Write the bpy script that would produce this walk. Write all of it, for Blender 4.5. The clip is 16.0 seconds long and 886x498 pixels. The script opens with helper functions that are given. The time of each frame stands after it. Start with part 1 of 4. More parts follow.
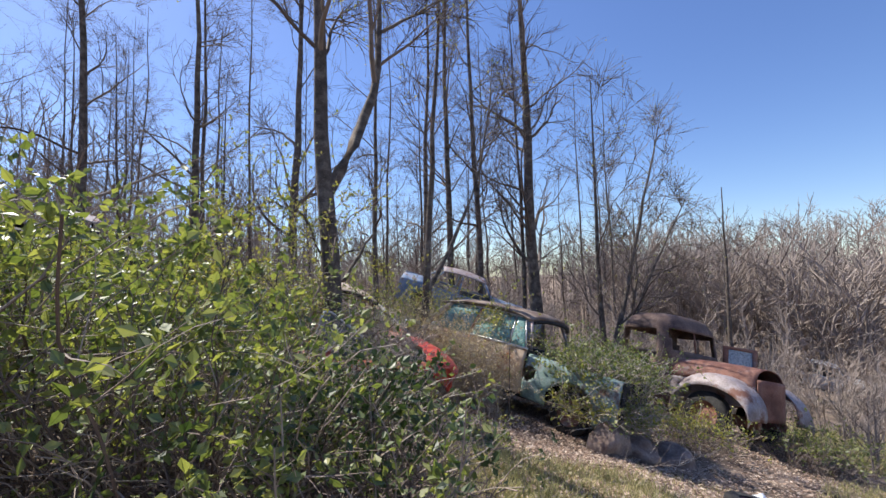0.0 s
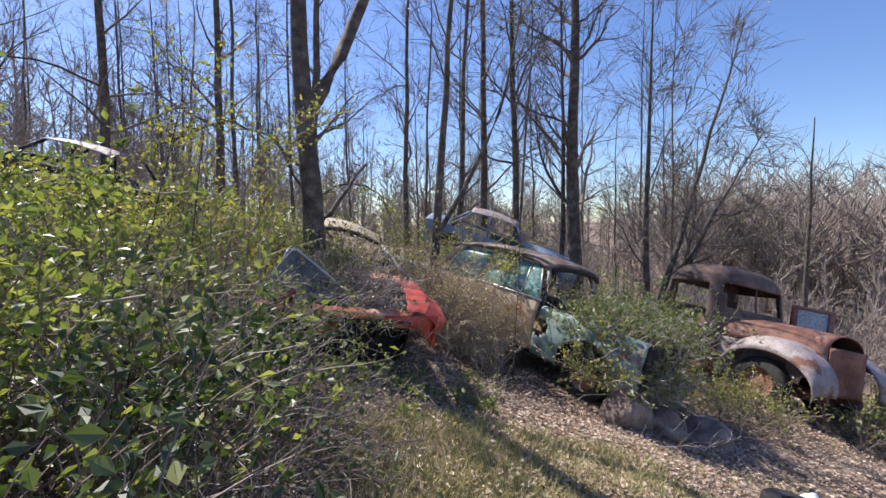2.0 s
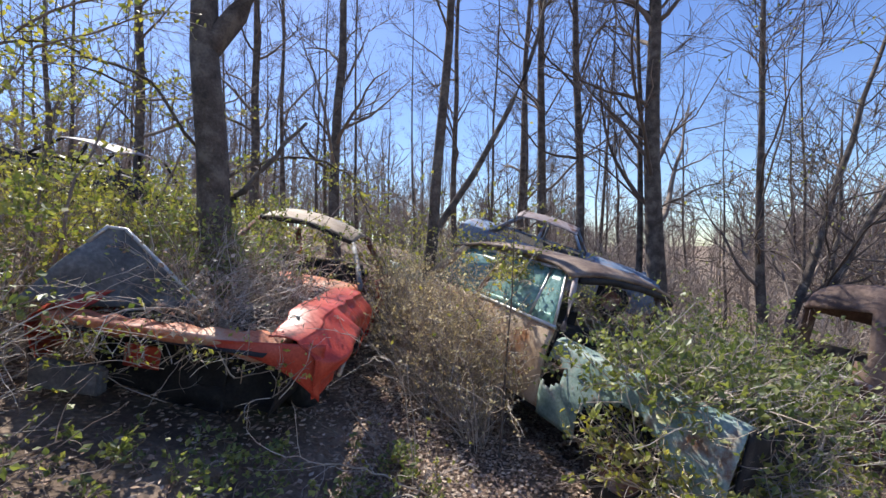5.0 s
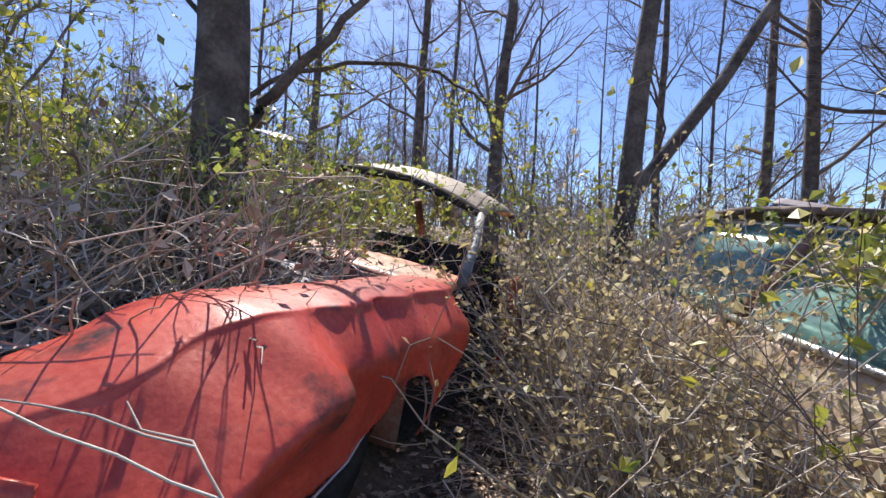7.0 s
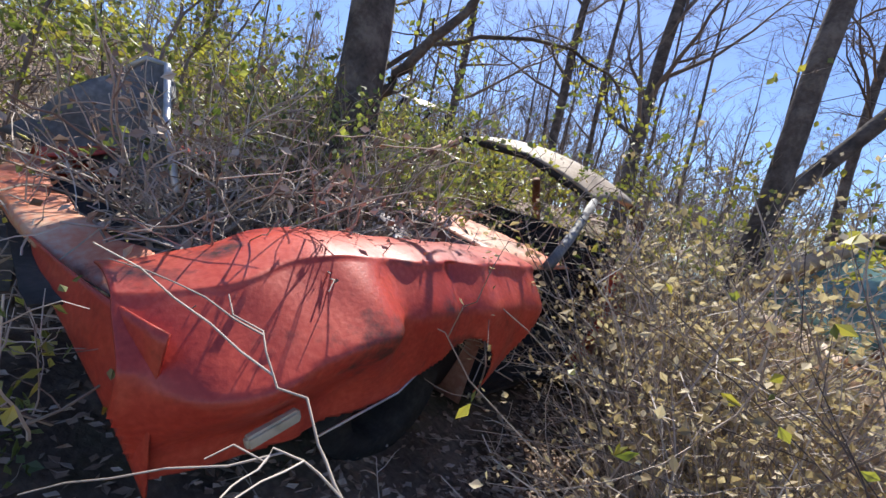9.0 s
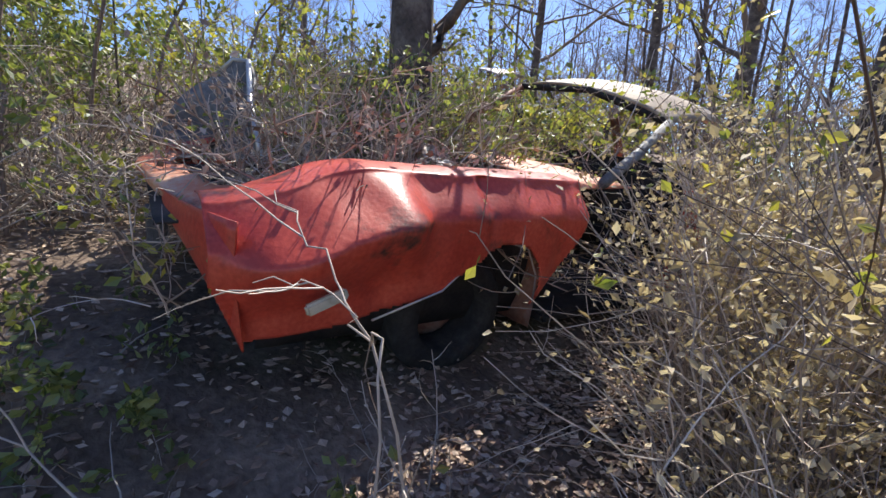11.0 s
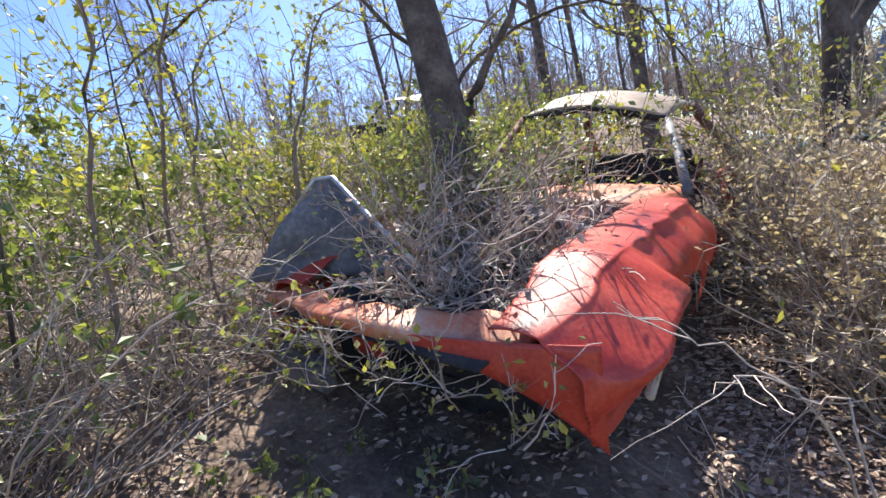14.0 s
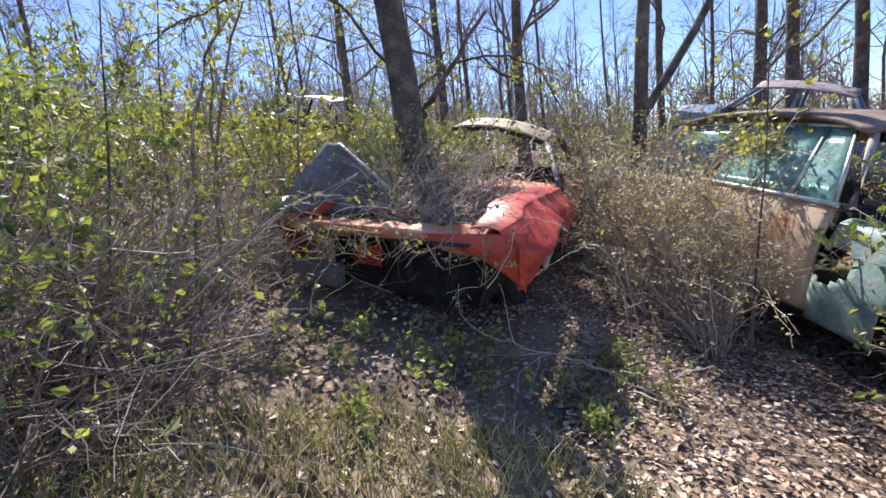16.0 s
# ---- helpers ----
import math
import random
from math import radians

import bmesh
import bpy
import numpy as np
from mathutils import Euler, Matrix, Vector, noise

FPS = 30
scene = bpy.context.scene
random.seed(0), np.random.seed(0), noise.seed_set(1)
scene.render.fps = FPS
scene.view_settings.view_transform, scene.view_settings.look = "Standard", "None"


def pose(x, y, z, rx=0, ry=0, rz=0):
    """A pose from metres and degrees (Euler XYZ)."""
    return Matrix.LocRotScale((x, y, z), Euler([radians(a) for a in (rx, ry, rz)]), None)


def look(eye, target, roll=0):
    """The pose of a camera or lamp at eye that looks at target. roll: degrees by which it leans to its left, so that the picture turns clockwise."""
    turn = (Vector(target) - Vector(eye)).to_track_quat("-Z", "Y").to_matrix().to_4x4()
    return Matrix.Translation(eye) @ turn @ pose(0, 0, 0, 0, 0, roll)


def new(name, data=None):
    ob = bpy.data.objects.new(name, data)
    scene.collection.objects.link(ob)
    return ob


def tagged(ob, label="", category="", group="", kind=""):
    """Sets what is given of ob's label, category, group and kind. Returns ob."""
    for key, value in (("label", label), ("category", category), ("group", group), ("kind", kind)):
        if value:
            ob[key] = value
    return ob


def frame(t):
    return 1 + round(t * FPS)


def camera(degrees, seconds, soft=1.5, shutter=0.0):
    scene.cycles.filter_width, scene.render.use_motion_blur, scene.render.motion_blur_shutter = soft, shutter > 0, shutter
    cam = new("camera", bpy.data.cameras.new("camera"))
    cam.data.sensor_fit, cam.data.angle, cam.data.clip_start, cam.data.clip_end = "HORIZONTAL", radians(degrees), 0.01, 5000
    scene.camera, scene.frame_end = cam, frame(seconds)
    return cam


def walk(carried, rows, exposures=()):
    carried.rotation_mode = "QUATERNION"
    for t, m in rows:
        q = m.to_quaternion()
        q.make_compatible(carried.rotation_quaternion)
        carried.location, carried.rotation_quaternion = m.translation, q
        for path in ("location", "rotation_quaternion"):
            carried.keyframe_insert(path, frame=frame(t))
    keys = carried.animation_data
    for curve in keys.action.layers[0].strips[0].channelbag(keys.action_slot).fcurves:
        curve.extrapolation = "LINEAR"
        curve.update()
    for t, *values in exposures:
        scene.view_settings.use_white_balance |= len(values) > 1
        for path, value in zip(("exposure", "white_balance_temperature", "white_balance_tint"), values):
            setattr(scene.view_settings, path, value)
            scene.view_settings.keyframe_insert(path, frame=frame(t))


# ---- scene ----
cam = camera(91.7, 16.0)
PATH = [
    (0, (-3.348, -2.19, 2.003), (-2.38, -0.446, 2.145), -1.5),
    (0.5, (-3.253, -2.161, 1.964), (-2.298, -0.404, 1.929), -3.3),
    (1, (-2.925, -1.944, 1.946), (-1.953, -0.198, 1.858), -2.7),
    (1.5, (-2.583, -1.849, 1.915), (-1.614, -0.103, 1.807), -0.7),
    (2, (-2.272, -1.733, 1.901), (-1.537, 0.124, 1.792), -0.3),
    (2.5, (-1.812, -1.714, 1.828), (-1.199, 0.189, 1.785), -4.0),
    (3, (-1.435, -1.573, 1.796), (-0.829, 0.332, 1.773), -4.0),
    (3.2, (-1.269, -1.502, 1.806), (-0.664, 0.405, 1.798), -2.6),
    (5.3, (-0.422, 0.123, 1.509), (-0.177, 2.108, 1.504), 0.2),
    (5.5, (-0.443, 0.376, 1.501), (-0.268, 2.368, 1.495), 0.3),
    (6, (-0.553, 1.05, 1.505), (-0.566, 3.049, 1.472), 2.3),
    (6.5, (-0.172, 1.64, 1.33), (-0.352, 3.631, 1.39), 1.5),
    (7, (-0.135, 2.015, 1.258), (-0.634, 3.951, 1.304), 3.3),
    (7.5, (0.068, 2.234, 1.236), (-0.637, 4.105, 1.219), 10.4),
    (8, (0.055, 2.233, 1.232), (-0.889, 3.995, 1.146), 9.8),
    (8.2, (0.038, 2.136, 1.275), (-0.938, 3.879, 1.169), 10.6),
    (10.3, (0.176, 1.929, 1.191), (-0.853, 3.628, 0.961), 13.5),
    (10.5, (0.283, 1.97, 1.144), (-0.914, 3.554, 0.903), 11.1),
    (10.8, (0.374, 1.997, 1.117), (-0.956, 3.463, 0.831), 5.5),
    (11, (0.361, 2.004, 1.09), (-1.019, 3.422, 0.798), 3.9),
    (11.5, (0.337, 2.006, 1.093), (-1.082, 3.362, 0.712), 1.5),
    (12, (0.256, 2.019, 1.127), (-1.228, 3.295, 0.716), -0.4),
    (12.5, (0.245, 2.032, 1.138), (-1.247, 3.296, 0.722), -0.9),
    (13, (0.068, 1.921, 1.226), (-1.286, 3.341, 0.838), -0.5),
    (13.3, (-0.18, 1.68, 1.275), (-1.171, 3.362, 0.838), -1.1),
    (13.6, (-0.307, 1.4, 1.49), (-1.095, 3.196, 1.101), -6.3),
    (14, (-0.392, 1.303, 1.458), (-1.49, 2.954, 1.197), -13.4),
    (14.5, (-0.621, 1.279, 1.304), (-1.732, 2.937, 1.438), -1.5),
    (15, (-0.779, 0.733, 1.174), (-1.593, 2.544, 1.41), -0.9),
    (15.5, (-0.775, 0.163, 1.108), (-1.374, 2.067, 1.239), -4.4),
    (16, (-0.493, 0.018, 1.295), (-1.054, 1.914, 0.994), -6.7),
]
walk(cam, [(t, look(e, a, r)) for t, e, a, r in PATH], exposures=[(0.0, 0.55), (3.0, 0.6), (6.0, 0.7), (8.0, 0.7), (10.5, 0.75), (11.1, 0.8), (12.0, 1.45), (13.0, 1.4), (14.5, 0.85), (15.0, 0.5), (15.5, 0.85), (16.0, 0.95)])

# ---- light: a spring sun, ahead and to one side, under a clear sky ----
SUN_EL, SUN_AZ = radians(54), radians(-26)  # azimuth from +y towards +x
world = bpy.data.worlds.new("sky")
scene.world = world
world.use_nodes = True
wn = world.node_tree
sky = wn.nodes.new("ShaderNodeTexSky")
sky.sky_type, sky.sun_disc = "NISHITA", False
sky.sun_elevation, sky.sun_rotation = SUN_EL, SUN_AZ
sky.air_density, sky.dust_density, sky.ozone_density = 1.0, 0.4, 4.0
wn.nodes["Background"].inputs["Strength"].default_value = 0.12
deep_blue = wn.nodes.new("ShaderNodeHueSaturation")
deep_blue.inputs["Saturation"].default_value = 1.12
deep_blue.inputs["Hue"].default_value = 0.512
wn.links.new(sky.outputs[0], deep_blue.inputs["Color"])
wn.links.new(deep_blue.outputs[0], wn.nodes["Background"].inputs[0])
sun = new("sun", bpy.data.lights.new("sun", "SUN"))
sun.data.energy, sun.data.angle, sun.data.color = 5.0, radians(0.5), (1.0, 0.95, 0.87)
sun_from = Vector((math.sin(SUN_AZ) * math.cos(SUN_EL), math.cos(SUN_AZ) * math.cos(SUN_EL), math.sin(SUN_EL)))
sun.matrix_world = look(sun_from * 40, (0, 0, 0))

# ---- materials ----


def mat(name, stops, scale=6.0, rough=0.7, bump=0.3, metal=0.0, fine=60.0, spread=0.12, through_light=None, spot=None, spot_at=(0.52, 0.6), spot_scale=3.0, per="", coat=0.0, detail=8):
    """A worn surface: broad patches and fine grain between the colours of stops, spots of a second colour, relief."""
    m = bpy.data.materials.new(name)
    m.use_nodes = True
    n, ln = m.node_tree.nodes, m.node_tree.links
    b = n["Principled BSDF"]
    b.inputs["Roughness"].default_value = rough
    b.inputs["Metallic"].default_value = metal
    b.inputs["Coat Weight"].default_value = coat
    co = n.new("ShaderNodeTexCoord")
    n1, n2 = n.new("ShaderNodeTexNoise"), n.new("ShaderNodeTexNoise")
    for q, sc in ((n1, scale), (n2, fine)):
        q.inputs["Scale"].default_value, q.inputs["Detail"].default_value = sc, detail
        ln.new(co.outputs["Object"], q.inputs["Vector"])
    mix = n.new("ShaderNodeMath")
    mix.operation = "MULTIPLY_ADD"
    ln.new(n2.outputs["Fac"], mix.inputs[0])
    mix.inputs[1].default_value = 0.45
    sub = n.new("ShaderNodeMath")
    sub.operation = "SUBTRACT"
    ln.new(n1.outputs["Fac"], sub.inputs[0])
    sub.inputs[1].default_value = 0.225
    ln.new(sub.outputs[0], mix.inputs[2])
    fac = mix.outputs[0]
    if per:
        src = n.new("ShaderNodeNewGeometry") if per == "island" else n.new("ShaderNodeObjectInfo")
        out = src.outputs["Random Per Island"] if per == "island" else src.outputs["Random"]
        mx = n.new("ShaderNodeMath")
        mx.operation = "MULTIPLY_ADD"
        ln.new(out, mx.inputs[0])
        mx.inputs[1].default_value = 0.55
        s2 = n.new("ShaderNodeMath")
        s2.operation = "MULTIPLY_ADD"
        ln.new(fac, s2.inputs[0])
        s2.inputs[1].default_value, s2.inputs[2].default_value = 0.5, -0.02
        ln.new(s2.outputs[0], mx.inputs[2])
        fac = mx.outputs[0]
    ramp = n.new("ShaderNodeValToRGB")
    el = ramp.color_ramp.elements
    lo, hi = (0.5 - spread * 1.6, 0.5 + spread * 1.6) if not per else (0.22, 0.78)
    for i, c in enumerate(stops):
        p = lo + (hi - lo) * i / max(1, len(stops) - 1)
        e = el[i] if i < 2 else el.new(p)
        e.position, e.color = p, (*c, 1)
    ln.new(fac, ramp.inputs[0])
    col = ramp.outputs[0]
    if spot:
        n3 = n.new("ShaderNodeTexNoise")
        n3.inputs["Scale"].default_value, n3.inputs["Detail"].default_value, n3.inputs["Roughness"].default_value = spot_scale, 10, 0.65
        ln.new(co.outputs["Object"], n3.inputs["Vector"])
        r3 = n.new("ShaderNodeValToRGB")
        r3.color_ramp.elements[0].position, r3.color_ramp.elements[1].position = spot_at
        ln.new(n3.outputs["Fac"], r3.inputs[0])
        mc = n.new("ShaderNodeMixRGB")
        ln.new(r3.outputs[0], mc.inputs[0])
        ln.new(col, mc.inputs[1])
        mc.inputs[2].default_value = (*spot, 1)
        col = mc.outputs[0]
    ln.new(col, b.inputs["Base Color"])
    if bump:
        bp = n.new("ShaderNodeBump")
        bp.inputs["Strength"].default_value, bp.inputs["Distance"].default_value = bump, 0.02
        ln.new(mix.outputs[0], bp.inputs["Height"])
        ln.new(bp.outputs[0], b.inputs["Normal"])
    if through_light:
        tr = n.new("ShaderNodeBsdfTranslucent")
        hs = n.new("ShaderNodeMixRGB")
        hs.blend_type, hs.inputs[0].default_value = "MULTIPLY", 1.0
        ln.new(col, hs.inputs[1])
        hs.inputs[2].default_value = (*through_light, 1)
        ln.new(hs.outputs[0], tr.inputs[0])
        ad = n.new("ShaderNodeAddShader")
        ln.new(b.outputs[0], ad.inputs[0])
        ln.new(tr.outputs[0], ad.inputs[1])
        ln.new(ad.outputs[0], n["Material Output"].inputs[0])
    return m


def glass(name, tint, rough=0.15, dirt=0.35):
    m = bpy.data.materials.new(name)
    m.use_nodes = True
    n, ln = m.node_tree.nodes, m.node_tree.links
    b = n["Principled BSDF"]
    noi, ramp = n.new("ShaderNodeTexNoise"), n.new("ShaderNodeValToRGB")
    noi.inputs["Scale"].default_value, noi.inputs["Detail"].default_value = 9, 9
    ramp.color_ramp.elements[0].position, ramp.color_ramp.elements[1].position = 0.35, 0.75
    ramp.color_ramp.elements[0].color = (*[c * 0.8 for c in tint], 1)
    ramp.color_ramp.elements[1].color = (*[min(1, c * 1.5 + 0.06) for c in tint], 1)
    ln.new(noi.outputs["Fac"], ramp.inputs[0])
    ln.new(ramp.outputs[0], b.inputs["Base Color"])
    b.inputs["Roughness"].default_value = rough
    tp, mx = n.new("ShaderNodeBsdfTransparent"), n.new("ShaderNodeMixShader")
    tp.inputs[0].default_value = (*[min(1, c * 1.6 + 0.2) for c in tint], 1)
    mx.inputs[0].default_value = 1 - dirt
    ln.new(b.outputs[0], mx.inputs[1])
    ln.new(tp.outputs[0], mx.inputs[2])
    ln.new(mx.outputs[0], n["Material Output"].inputs[0])
    return m


M_GROUND = mat("leaf_litter_soil", [(0.085, 0.058, 0.043), (0.18, 0.127, 0.092), (0.33, 0.245, 0.18)], 2.2, 0.95, 1.0, fine=38, spot=(0.15, 0.15, 0.06), spot_at=(0.55, 0.75), spot_scale=0.8)
M_LITTER = mat("dry_leaf", [(0.16, 0.10, 0.07), (0.42, 0.29, 0.21), (0.66, 0.54, 0.43)], 8, 0.85, 0.2, per="island")
M_GRASS = mat("new_grass", [(0.13, 0.15, 0.04), (0.32, 0.29, 0.12), (0.55, 0.47, 0.29)], 8, 0.7, 0, per="island", through_light=(0.5, 0.55, 0.3))
M_LEAF = mat("spring_leaf", [(0.05, 0.07, 0.025), (0.115, 0.135, 0.045), (0.22, 0.22, 0.08)], 5, 0.5, 0, per="island", through_light=(0.95, 1.0, 0.45))
# darker copy of the spring leaf, with shade put into its colour
M_LEAF_SHADE = mat("dark_ivy_leaf", [(0.02, 0.035, 0.012), (0.04, 0.06, 0.02), (0.08, 0.10, 0.035)], 5, 0.5, 0, per="island", through_light=(0.4, 0.5, 0.2))
M_LEAF_Y = mat("yellow_green_leaf", [(0.09, 0.115, 0.03), (0.18, 0.18, 0.05), (0.28, 0.25, 0.07)], 5, 0.5, 0, per="island", through_light=(1.0, 1.0, 0.4))
M_CANE = mat("bare_bramble_cane", [(0.09, 0.06, 0.05), (0.20, 0.145, 0.115), (0.40, 0.33, 0.27)], 4, 0.75, 0.1, per="island")
M_LEAF_D = mat("pale_dead_leaf", [(0.17, 0.13, 0.07), (0.34, 0.27, 0.16), (0.50, 0.43, 0.30)], 5, 0.7, 0, per="island", through_light=(0.6, 0.6, 0.45))
M_CANE_GREY = mat("grey_dead_cane", [(0.20, 0.15, 0.12), (0.38, 0.31, 0.25), (0.60, 0.53, 0.46)], 4, 0.75, 0.1, per="island")
M_BARK = mat("grey_brown_bark", [(0.055, 0.043, 0.035), (0.115, 0.09, 0.073), (0.20, 0.165, 0.135)], 7, 0.9, 0.9, fine=45)
M_TWIG = mat("tree_twigs", [(0.08, 0.06, 0.05), (0.15, 0.115, 0.095), (0.24, 0.19, 0.16)], 5, 0.85, 0, per="island")
# paler than the near twigs: valley haze is put into this wood colour
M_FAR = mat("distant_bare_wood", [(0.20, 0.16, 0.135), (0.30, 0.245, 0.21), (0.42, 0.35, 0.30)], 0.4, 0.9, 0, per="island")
M_RED = mat("faded_red_paint", [(0.40, 0.035, 0.02), (0.55, 0.07, 0.04), (0.66, 0.13, 0.08)], 3, 0.42, 0.12, fine=70, spot=(0.055, 0.028, 0.022), spot_at=(0.56, 0.66), spot_scale=3.4, coat=0.1)
M_REDTOP = mat("sun_bleached_red_paint", [(0.52, 0.12, 0.06), (0.64, 0.24, 0.13), (0.60, 0.40, 0.28)], 4, 0.5, 0.2, fine=60, spot=(0.13, 0.055, 0.03), spot_at=(0.55, 0.68), spot_scale=7)
M_TAN = mat("sun_bleached_tan_paint", [(0.42, 0.29, 0.19), (0.56, 0.42, 0.29), (0.66, 0.55, 0.42)], 3, 0.55, 0.15, fine=50, spot=(0.33, 0.12, 0.035), spot_at=(0.50, 0.63), spot_scale=2.6)
M_ROOF = mat("lichen_brown_roof", [(0.15, 0.10, 0.08), (0.23, 0.165, 0.125), (0.34, 0.26, 0.20)], 5, 0.75, 0.35, fine=50, spot=(0.10, 0.055, 0.04), spot_at=(0.5, 0.7))
M_TANROOF = mat("dusty_tan_roof", [(0.34, 0.26, 0.19), (0.45, 0.36, 0.27), (0.55, 0.46, 0.36)], 4, 0.7, 0.25, fine=60)
M_TEAL = mat("faded_teal_paint", [(0.12, 0.19, 0.17), (0.22, 0.31, 0.28), (0.42, 0.47, 0.44)], 4, 0.5, 0.2, fine=50, spot=(0.16, 0.075, 0.04), spot_at=(0.54, 0.66), spot_scale=4)
M_RUST = mat("rusted_steel", [(0.15, 0.06, 0.04), (0.25, 0.11, 0.075), (0.34, 0.18, 0.13)], 4, 0.75, 0.4, fine=50, spot=(0.30, 0.25, 0.24), spot_at=(0.58, 0.72), spot_scale=3)
M_CAB = mat("brown_lichen_steel", [(0.10, 0.062, 0.05), (0.17, 0.105, 0.08), (0.25, 0.17, 0.13)], 4, 0.75, 0.4, fine=50, spot=(0.07, 0.04, 0.035), spot_at=(0.5, 0.66))
M_PALE = mat("chalky_grey_paint", [(0.22, 0.17, 0.16), (0.36, 0.31, 0.31), (0.52, 0.49, 0.49)], 4, 0.6, 0.25, fine=50, spot=(0.20, 0.09, 0.06), spot_at=(0.5, 0.62), spot_scale=4)
# near-black for dark parts; also paints shade into the cars' openings
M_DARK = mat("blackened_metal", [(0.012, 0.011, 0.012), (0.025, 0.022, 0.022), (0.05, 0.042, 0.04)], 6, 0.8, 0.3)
M_RUBBER = mat("cracked_rubber", [(0.018, 0.017, 0.017), (0.03, 0.028, 0.027), (0.05, 0.047, 0.044)], 12, 0.85, 0.4)
M_BLUE = mat("oxidised_blue_paint", [(0.10, 0.15, 0.24), (0.20, 0.27, 0.38), (0.42, 0.46, 0.52)], 3, 0.5, 0.2, spot=(0.20, 0.11, 0.08), spot_at=(0.52, 0.62))
M_WHITE = mat("chalked_white_paint", [(0.36, 0.36, 0.36), (0.5, 0.5, 0.5), (0.62, 0.62, 0.61)], 3, 0.5, 0.2, spot=(0.2, 0.12, 0.09), spot_at=(0.52, 0.65))
M_GREY = mat("weathered_grey_panel", [(0.09, 0.09, 0.095), (0.15, 0.15, 0.155), (0.26, 0.26, 0.26)], 5, 0.65, 0.4, fine=40, spot=(0.3, 0.29, 0.28), spot_at=(0.58, 0.75))
M_CHROME = mat("dull_trim_metal", [(0.42, 0.42, 0.42), (0.55, 0.55, 0.55), (0.66, 0.65, 0.63)], 9, 0.4, 0.1, metal=0.8)
M_ROCK = mat("brown_field_stone", [(0.16, 0.11, 0.09), (0.26, 0.19, 0.155), (0.38, 0.30, 0.25)], 5, 0.9, 0.8, fine=30)
M_IVORY = mat("weathered_lamp_lens", [(0.4, 0.36, 0.26), (0.52, 0.48, 0.36), (0.62, 0.58, 0.46)], 20, 0.4, 0.1)
M_BAG = mat("white_plastic", [(0.6, 0.62, 0.66), (0.72, 0.74, 0.77), (0.8, 0.81, 0.83)], 9, 0.45, 0.3)
M_GLASS = glass("dusty_green_glass", (0.20, 0.34, 0.31), 0.2, 0.75)
M_BLUEGLASS = glass("dusty_blue_glass", (0.22, 0.30, 0.42), 0.2, 0.7)

# ---- mesh helpers ----


def mesh_np(name, v, f, material, smooth=False):
    """One mesh from arrays of vertices and of faces with the same number of corners."""
    v, f = np.asarray(v, np.float32), np.asarray(f, np.int32)
    me = bpy.data.meshes.new(name)
    k = f.shape[1]
    me.vertices.add(len(v))
    me.vertices.foreach_set("co", v.ravel())
    me.loops.add(f.size)
    me.loops.foreach_set("vertex_index", f.ravel())
    me.polygons.add(len(f))
    me.polygons.foreach_set("loop_start", np.arange(0, f.size, k, dtype=np.int32))
    me.polygons.foreach_set("use_smooth", np.full(len(f), smooth))
    me.update(calc_edges=True)
    me.validate()
    me.materials.append(material)
    return me


def thing(name, label, category, m=None, group="", kind=""):
    ob = new(name)
    if m is not None:
        ob.matrix_world = m
    return tagged(ob, label, category, group, kind)


def child(name, me, parent, label="", thick=0.0, bevel=0.0, stuff=False):
    ob = new(name, me)
    ob.parent = parent
    if thick:
        sd = ob.modifiers.new("thickness", "SOLIDIFY")
        sd.thickness, sd.offset = thick, 0
    if bevel:
        bv = ob.modifiers.new("edges", "BEVEL")
        bv.width, bv.segments, bv.limit_method = bevel, 2, "ANGLE"
    return tagged(ob, label, kind="stuff" if stuff else "")


def grid(name, fn, nu, nv, material, keep=None, smooth=True, wrap=False):
    """A sheet: fn(a, b) with a, b from 0 to 1; keep(x, y, z) of a face's centre says which faces stay."""
    a, b = np.meshgrid(np.linspace(0, 1, nu), np.linspace(0, 1, nv), indexing="ij")
    p = np.array([fn(s, t) for s, t in zip(a.ravel(), b.ravel())], float)
    i, j = np.meshgrid(np.arange(nu - 1), np.arange(nv - 1), indexing="ij")
    q = (i * nv + j).ravel()
    f = np.stack([q, q + nv, q + nv + 1, q + 1], 1)
    if keep is not None:
        c = p[f].mean(1)
        f = f[[bool(keep(*r)) for r in c]]
    used = np.unique(f)
    back = np.zeros(len(p), int)
    back[used] = np.arange(len(used))
    me = mesh_np(name, p[used], back[f], material, smooth)
    if wrap:
        bm = bmesh.new()
        bm.from_mesh(me)
        bmesh.ops.remove_doubles(bm, verts=bm.verts, dist=1e-4)
        bm.to_mesh(me)
        bm.free()
    return me


